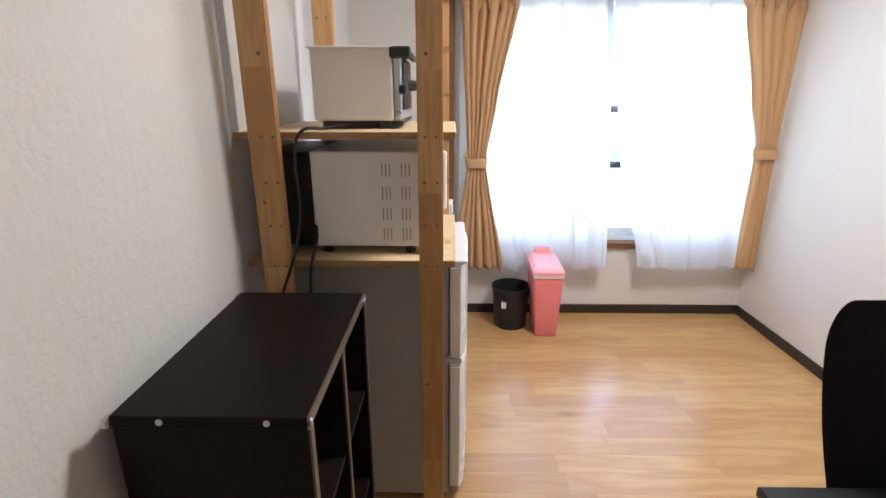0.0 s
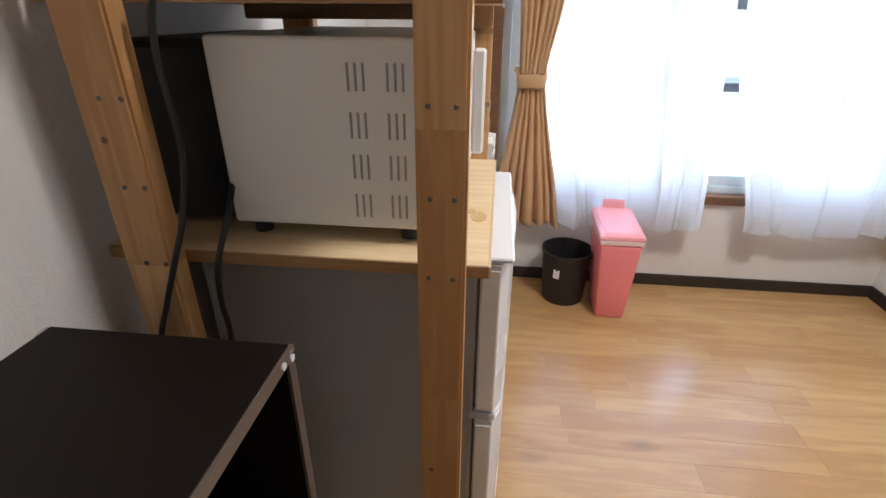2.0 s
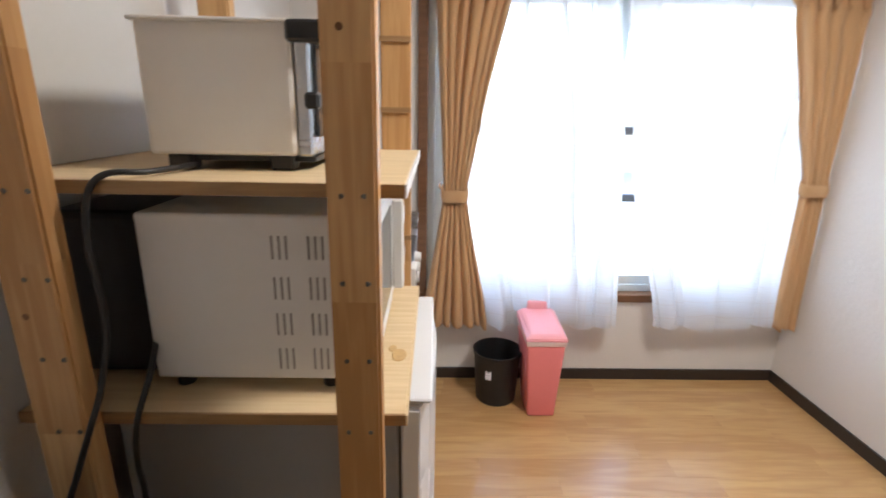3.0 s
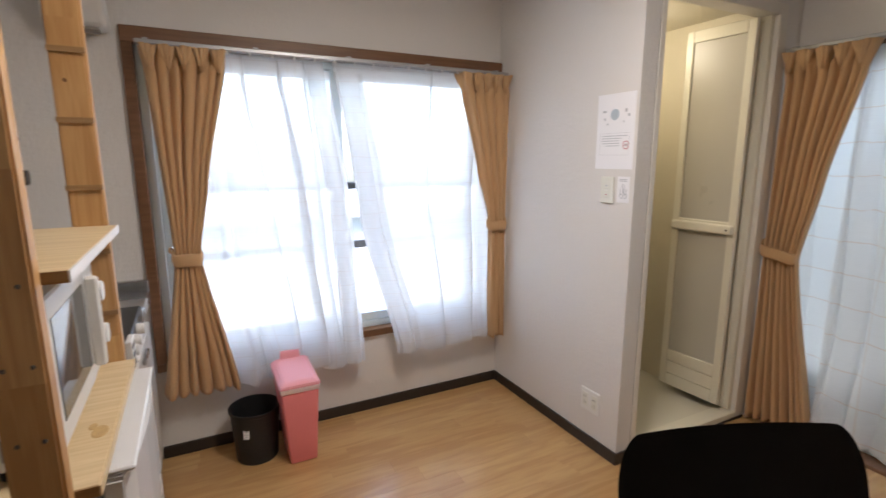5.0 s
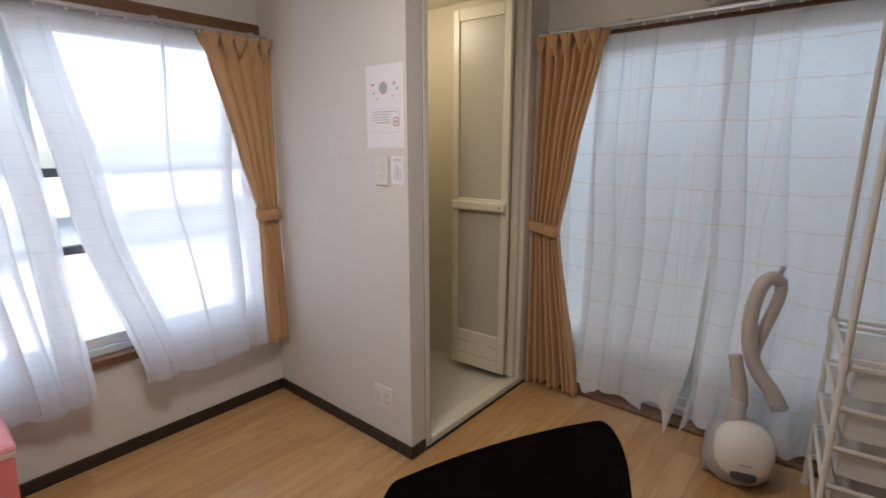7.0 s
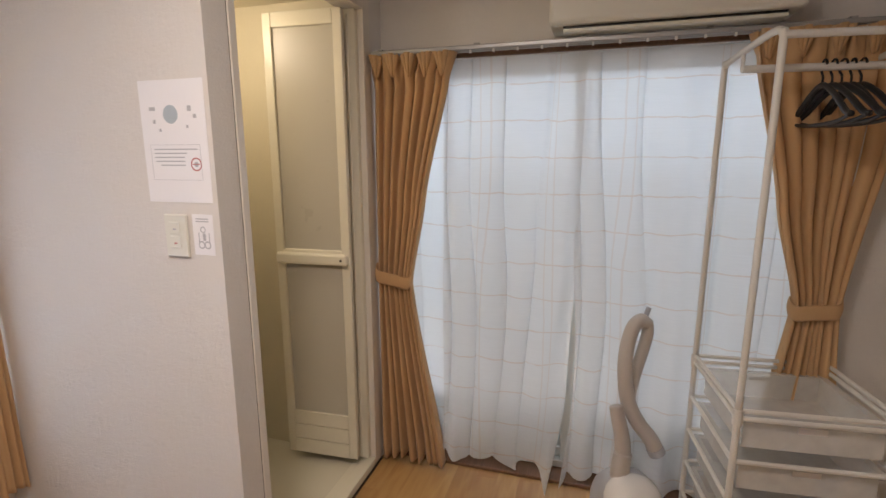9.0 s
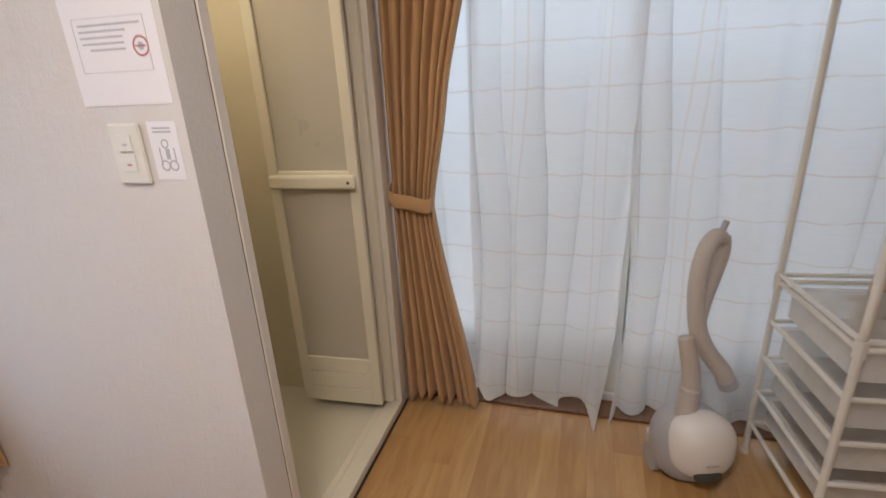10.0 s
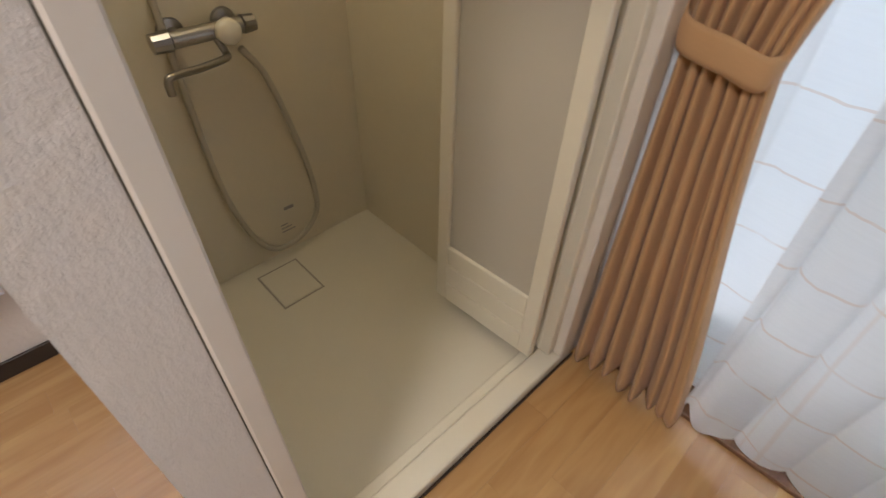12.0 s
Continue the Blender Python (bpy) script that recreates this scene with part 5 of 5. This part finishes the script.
# local -y looks into the room
part("body", egg(0, 0.015, 0.126, 0.128, 0.112, 0.140), VACGREY, vac, "grey rounded body", True)
sh = part("shell", egg(0.004, -0.050, 0.170, 0.110, 0.086, 0.117), VACWHITE, vac, "glossy white front shell", True)
part("window", egg(0.0, -0.122, 0.096, 0.046, 0.016, 0.020, 3), DARKGLASS, sh, "dark dust window", True)
part("badge", boxed(-0.022, 0.022, -0.1395, -0.1365, 0.150, 0.156), FRIDGETRIM, sh)
for x in (-0.110, 0.110):
    part("wheel", cyl(bmesh.new(), (x - 0.012, 0.035, 0.05), (x + 0.012, 0.035, 0.05), 0.05, segments=24), VACGREY, vac)
part("hose", tube([(-0.030, 0.0, 0.225), (-0.030, 0.0, 0.29), (-0.022, 0.005, 0.36)], 0.036, 16, ribs=0.003, taper=0.032, steps=9), VACHOSE, vac, "ribbed taupe hose collar", True)
part("hose_stub", tube([(-0.022, 0.005, 0.35), (-0.028, 0.010, 0.42), (-0.044, 0.014, 0.49), (-0.054, 0.018, 0.535), (-0.056, 0.02, 0.545)], 0.031, 14, taper=0.024, steps=8), VACHOSE, vac, "smooth taupe hose end", True)
part("wand", tube([(0.118, 0.03, 0.345), (0.095, 0.035, 0.395), (0.045, 0.045, 0.46), (0.006, 0.055, 0.54), (-0.008, 0.07, 0.64), (-0.004, 0.085, 0.74), (0.020, 0.10, 0.825), (0.055, 0.115, 0.855), (0.082, 0.125, 0.84)], 0.031, 16, taper=0.026), VACHOSE, vac, "taupe curved suction wand", True)
part("wand_return", tube([(0.086, 0.125, 0.848), (0.094, 0.13, 0.80), (0.082, 0.13, 0.73), (0.055, 0.12, 0.64), (0.030, 0.10, 0.56), (0.022, 0.085, 0.50)], 0.023, 14), VACHOSE, vac, "inner strand of the looped hose", True)
part("hose_tip", tube([(0.076, 0.125, 0.855), (0.085, 0.13, 0.88), (0.092, 0.13, 0.902)], 0.010, 10), VACGREY, vac, "grey hose tip", True)
part("cuff", rod((0.124, 0.028, 0.335), (0.112, 0.031, 0.36), 0.033, 18), VACGREY, vac, "grey cuff at the end of the wand")
tool = thing("vacuum_nozzle", pose(2.955, 0.875, 0.0, 0, 0, -86), "small white and grey vacuum nozzle on the floor", "nozzle")
part("nozzle_body", boxed(-0.05, 0.05, -0.02, 0.02, 0.002, 0.04, bevel=0.012, segments=3), VACWHITE, tool)
part("neck", tube([(0.03, 0, 0.025), (0.06, 0, 0.03), (0.085, 0, 0.034)], 0.015, 10), VACGREY, tool, smooth=True)

# ---- wire drawer rack with a clothes rail ----
rack = thing("drawer_rack", pose(2.528, 0.533, 0, 0, 0, 6), "white coated wire rack with clear drawers and a clothes rail", "rack")
U, V = 0.425, 0.45
R = 0.0105


def bar(a, b, r=R, name="bar", label=""):
    return part(name, rod(a, b, r), RACKWHITE, rack, label)


def bent(points, name, r=R):
    return part(name, tube(points, r, 10, steps=6), RACKWHITE, rack, smooth=True)


for y in (0, -V):
    s = -1 if y < 0 else 1
    bent([(0, y, 0.70), (0, y, 1.2), (0, y, 1.76), (0.008, y, 1.805), (0.05, y, 1.82), (0.18, y, 1.815), (U - 0.05, y, 1.80), (U - 0.008, y, 1.79), (U, y, 1.75), (U, y, 1.2), (U, y, 0.70)], "hoop")
bar((0.0, 0, 1.80), (0.0, -V, 1.80), name="clothes_rail")
bar((U * 0.62, 0.0, 1.755), (U * 0.62, -V, 1.755), 0.012, name="clothes_rail")
for y in (0, -V):
    part("rail_hanger", rod((U * 0.62, y, 1.75), (U * 0.62, y, 1.806), 0.006), RACKWHITE, rack, "short strap holding the rail")
for x in (0, U):
    for y in (0, -V):
        bar((x, y, 0.0), (x, y, 0.70), name="post")
        part("joint", rod((x, y, 0.68), (x, y, 0.73), 0.015), RACKWHITE, rack)
        part("foot", rod((x, y, 0), (x, y, 0.014), 0.014), RACKWHITE, rack)
for z in (0.725, 0.70, 0.555, 0.415, 0.275, 0.135):
    bar((0, 0, z), (U, 0, z), 0.0075)
    bar((0, -V, z), (U, -V, z), 0.0075)
    bar((0, 0, z), (0, -V, z), 0.0075)
    bar((U, 0, z), (U, -V, z), 0.0075)


def drawer(z):
    d = thing("plastic_drawer", pose(2.528, 0.533, 0, 0, 0, 6), "clear ribbed plastic drawer hung in the wire rack", "drawer", "drawers in the rack")
    x0, x1, y0, y1, h = 0.014, U - 0.014, -V + 0.014, -0.014, 0.105
    t = 0.0025
    low = z - h
    part("tray_bottom", boxed(x0 + 0.02, x1 - 0.02, y0 + 0.02, y1 - 0.02, low, low + t), DRAWER, d)
    for a in ((x0 + 0.017, x0 + 0.020, y0 + 0.02, y1 - 0.02), (x1 - 0.020, x1 - 0.017, y0 + 0.02, y1 - 0.02)):
        part("side_wall", boxed(*a, low + t, z - 0.012), DRAWER, d)
    for a in ((x0 + 0.017, x1 - 0.017, y0 + 0.017, y0 + 0.020), (x0 + 0.017, x1 - 0.017, y1 - 0.020, y1 - 0.017)):
        part("side_wall", boxed(*a, low + t, z - 0.012), DRAWER, d)
    rim = bmesh.new()
    for a in ((x0 - 0.004, x1 + 0.004, y0 - 0.004, y0 + 0.021), (x0 - 0.004, x1 + 0.004, y1 - 0.021, y1 + 0.004), (x0 - 0.004, x0 + 0.021, y0 + 0.022, y1 - 0.022), (x1 - 0.021, x1 + 0.004, y0 + 0.022, y1 - 0.022)):
        block(rim, *a, z - 0.011, z - 0.007)
    part("rim", rim, DRAWER, d)
    part("hand_hole", boxed(x1 - 0.0165, x1 - 0.0155, -V / 2 - 0.04, -V / 2 + 0.04, z - 0.042, z - 0.022, bevel=0.0004), VACWHITE, d)
    part("hand_hole", boxed(x0 + 0.0155, x0 + 0.0165, -V / 2 - 0.04, -V / 2 + 0.04, z - 0.042, z - 0.022, bevel=0.0004), VACWHITE, d)
    return d


for z in (0.692, 0.547, 0.407, 0.267):
    drawer(z)


def hanger(y, turn):
    h = thing("coat_hanger", rack.matrix_basis @ pose(U * 0.62, y, 1.755, 0, 0, turn), "black plastic coat hanger on the clothes rail", "hanger", "hangers on the rail")
    part("hook", tube([(-0.018, 0, 0.006), (-0.010, 0, 0.018), (0.004, 0, 0.020), (0.017, 0, 0.008), (0.014, 0, -0.012), (0.0, 0, -0.03), (0.0, 0, -0.06)], 0.0035, 8), BLACKPL, h, smooth=True)
    part("shoulder", tube([(-0.20, 0, -0.155), (-0.17, 0, -0.145), (-0.08, 0, -0.085), (0.0, 0, -0.055), (0.08, 0, -0.085), (0.17, 0, -0.145), (0.20, 0, -0.155)], 0.009, 10), BLACKPL, h, smooth=True)
    part("bar", tube([(-0.20, 0, -0.155), (-0.10, 0, -0.172), (0.10, 0, -0.172), (0.20, 0, -0.155)], 0.006, 8), BLACKPL, h, smooth=True)
    return h


for k in range(5):
    hanger(-0.23 - 0.026 * k, -4 + 5 * (k % 3))

# ---- ceiling light ----
cl = thing("ceiling_light", pose(1.05, 1.43, TOP), "round white ceiling light fixed to the papered ceiling", "lamp")
part("base_plate", lathe([(0, -0.001), (0.20, -0.001), (0.21, -0.012), (0.205, -0.03), (0.0, -0.03)], 40), WHITEMETAL, cl, smooth=False)
part("rim", lathe([(0.206, -0.012), (0.222, -0.014), (0.225, -0.030), (0.216, -0.040), (0.206, -0.034)], 40), WHITEMETAL, cl, "white rim ring", True)

# ---- floor boards ----
WID, LEN = 0.100, (0.91, 0.61, 0.76)
plank_mesh = {}


def plank(length):
    """One board of the floor; boards of one length share their mesh."""
    key = round(length, 3)
    if key not in plank_mesh:
        b = boxed(0, length - 0.0003, 0, WID - 0.0003, -0.008, 0.0)
        bmesh.ops.bevel(b, geom=[e for e in b.edges if min(e.verts[0].co.z, e.verts[1].co.z) > -0.001], offset=0.00015, segments=1, affect="EDGES")
        plank_mesh[key] = mesh_of("plank", b, FLOOR)
    return new("plank", plank_mesh[key])


rnd = random.Random(7)
y = SOUTH
while y < NORTH - 0.005:
    x = WEST - rnd.uniform(0.05, 0.6)
    end = PX + 0.06 if y > SY - 0.02 else EAST + 0.03
    while x < end:
        ln = LEN[rnd.randrange(3)]
        a, z = max(x, WEST - 0.03), min(x + ln, end)
        if z - a > 0.01:
            p = plank(z - a)
            p.location = (a, y, 0)
            p.parent = floor
        x += ln
    y += WID
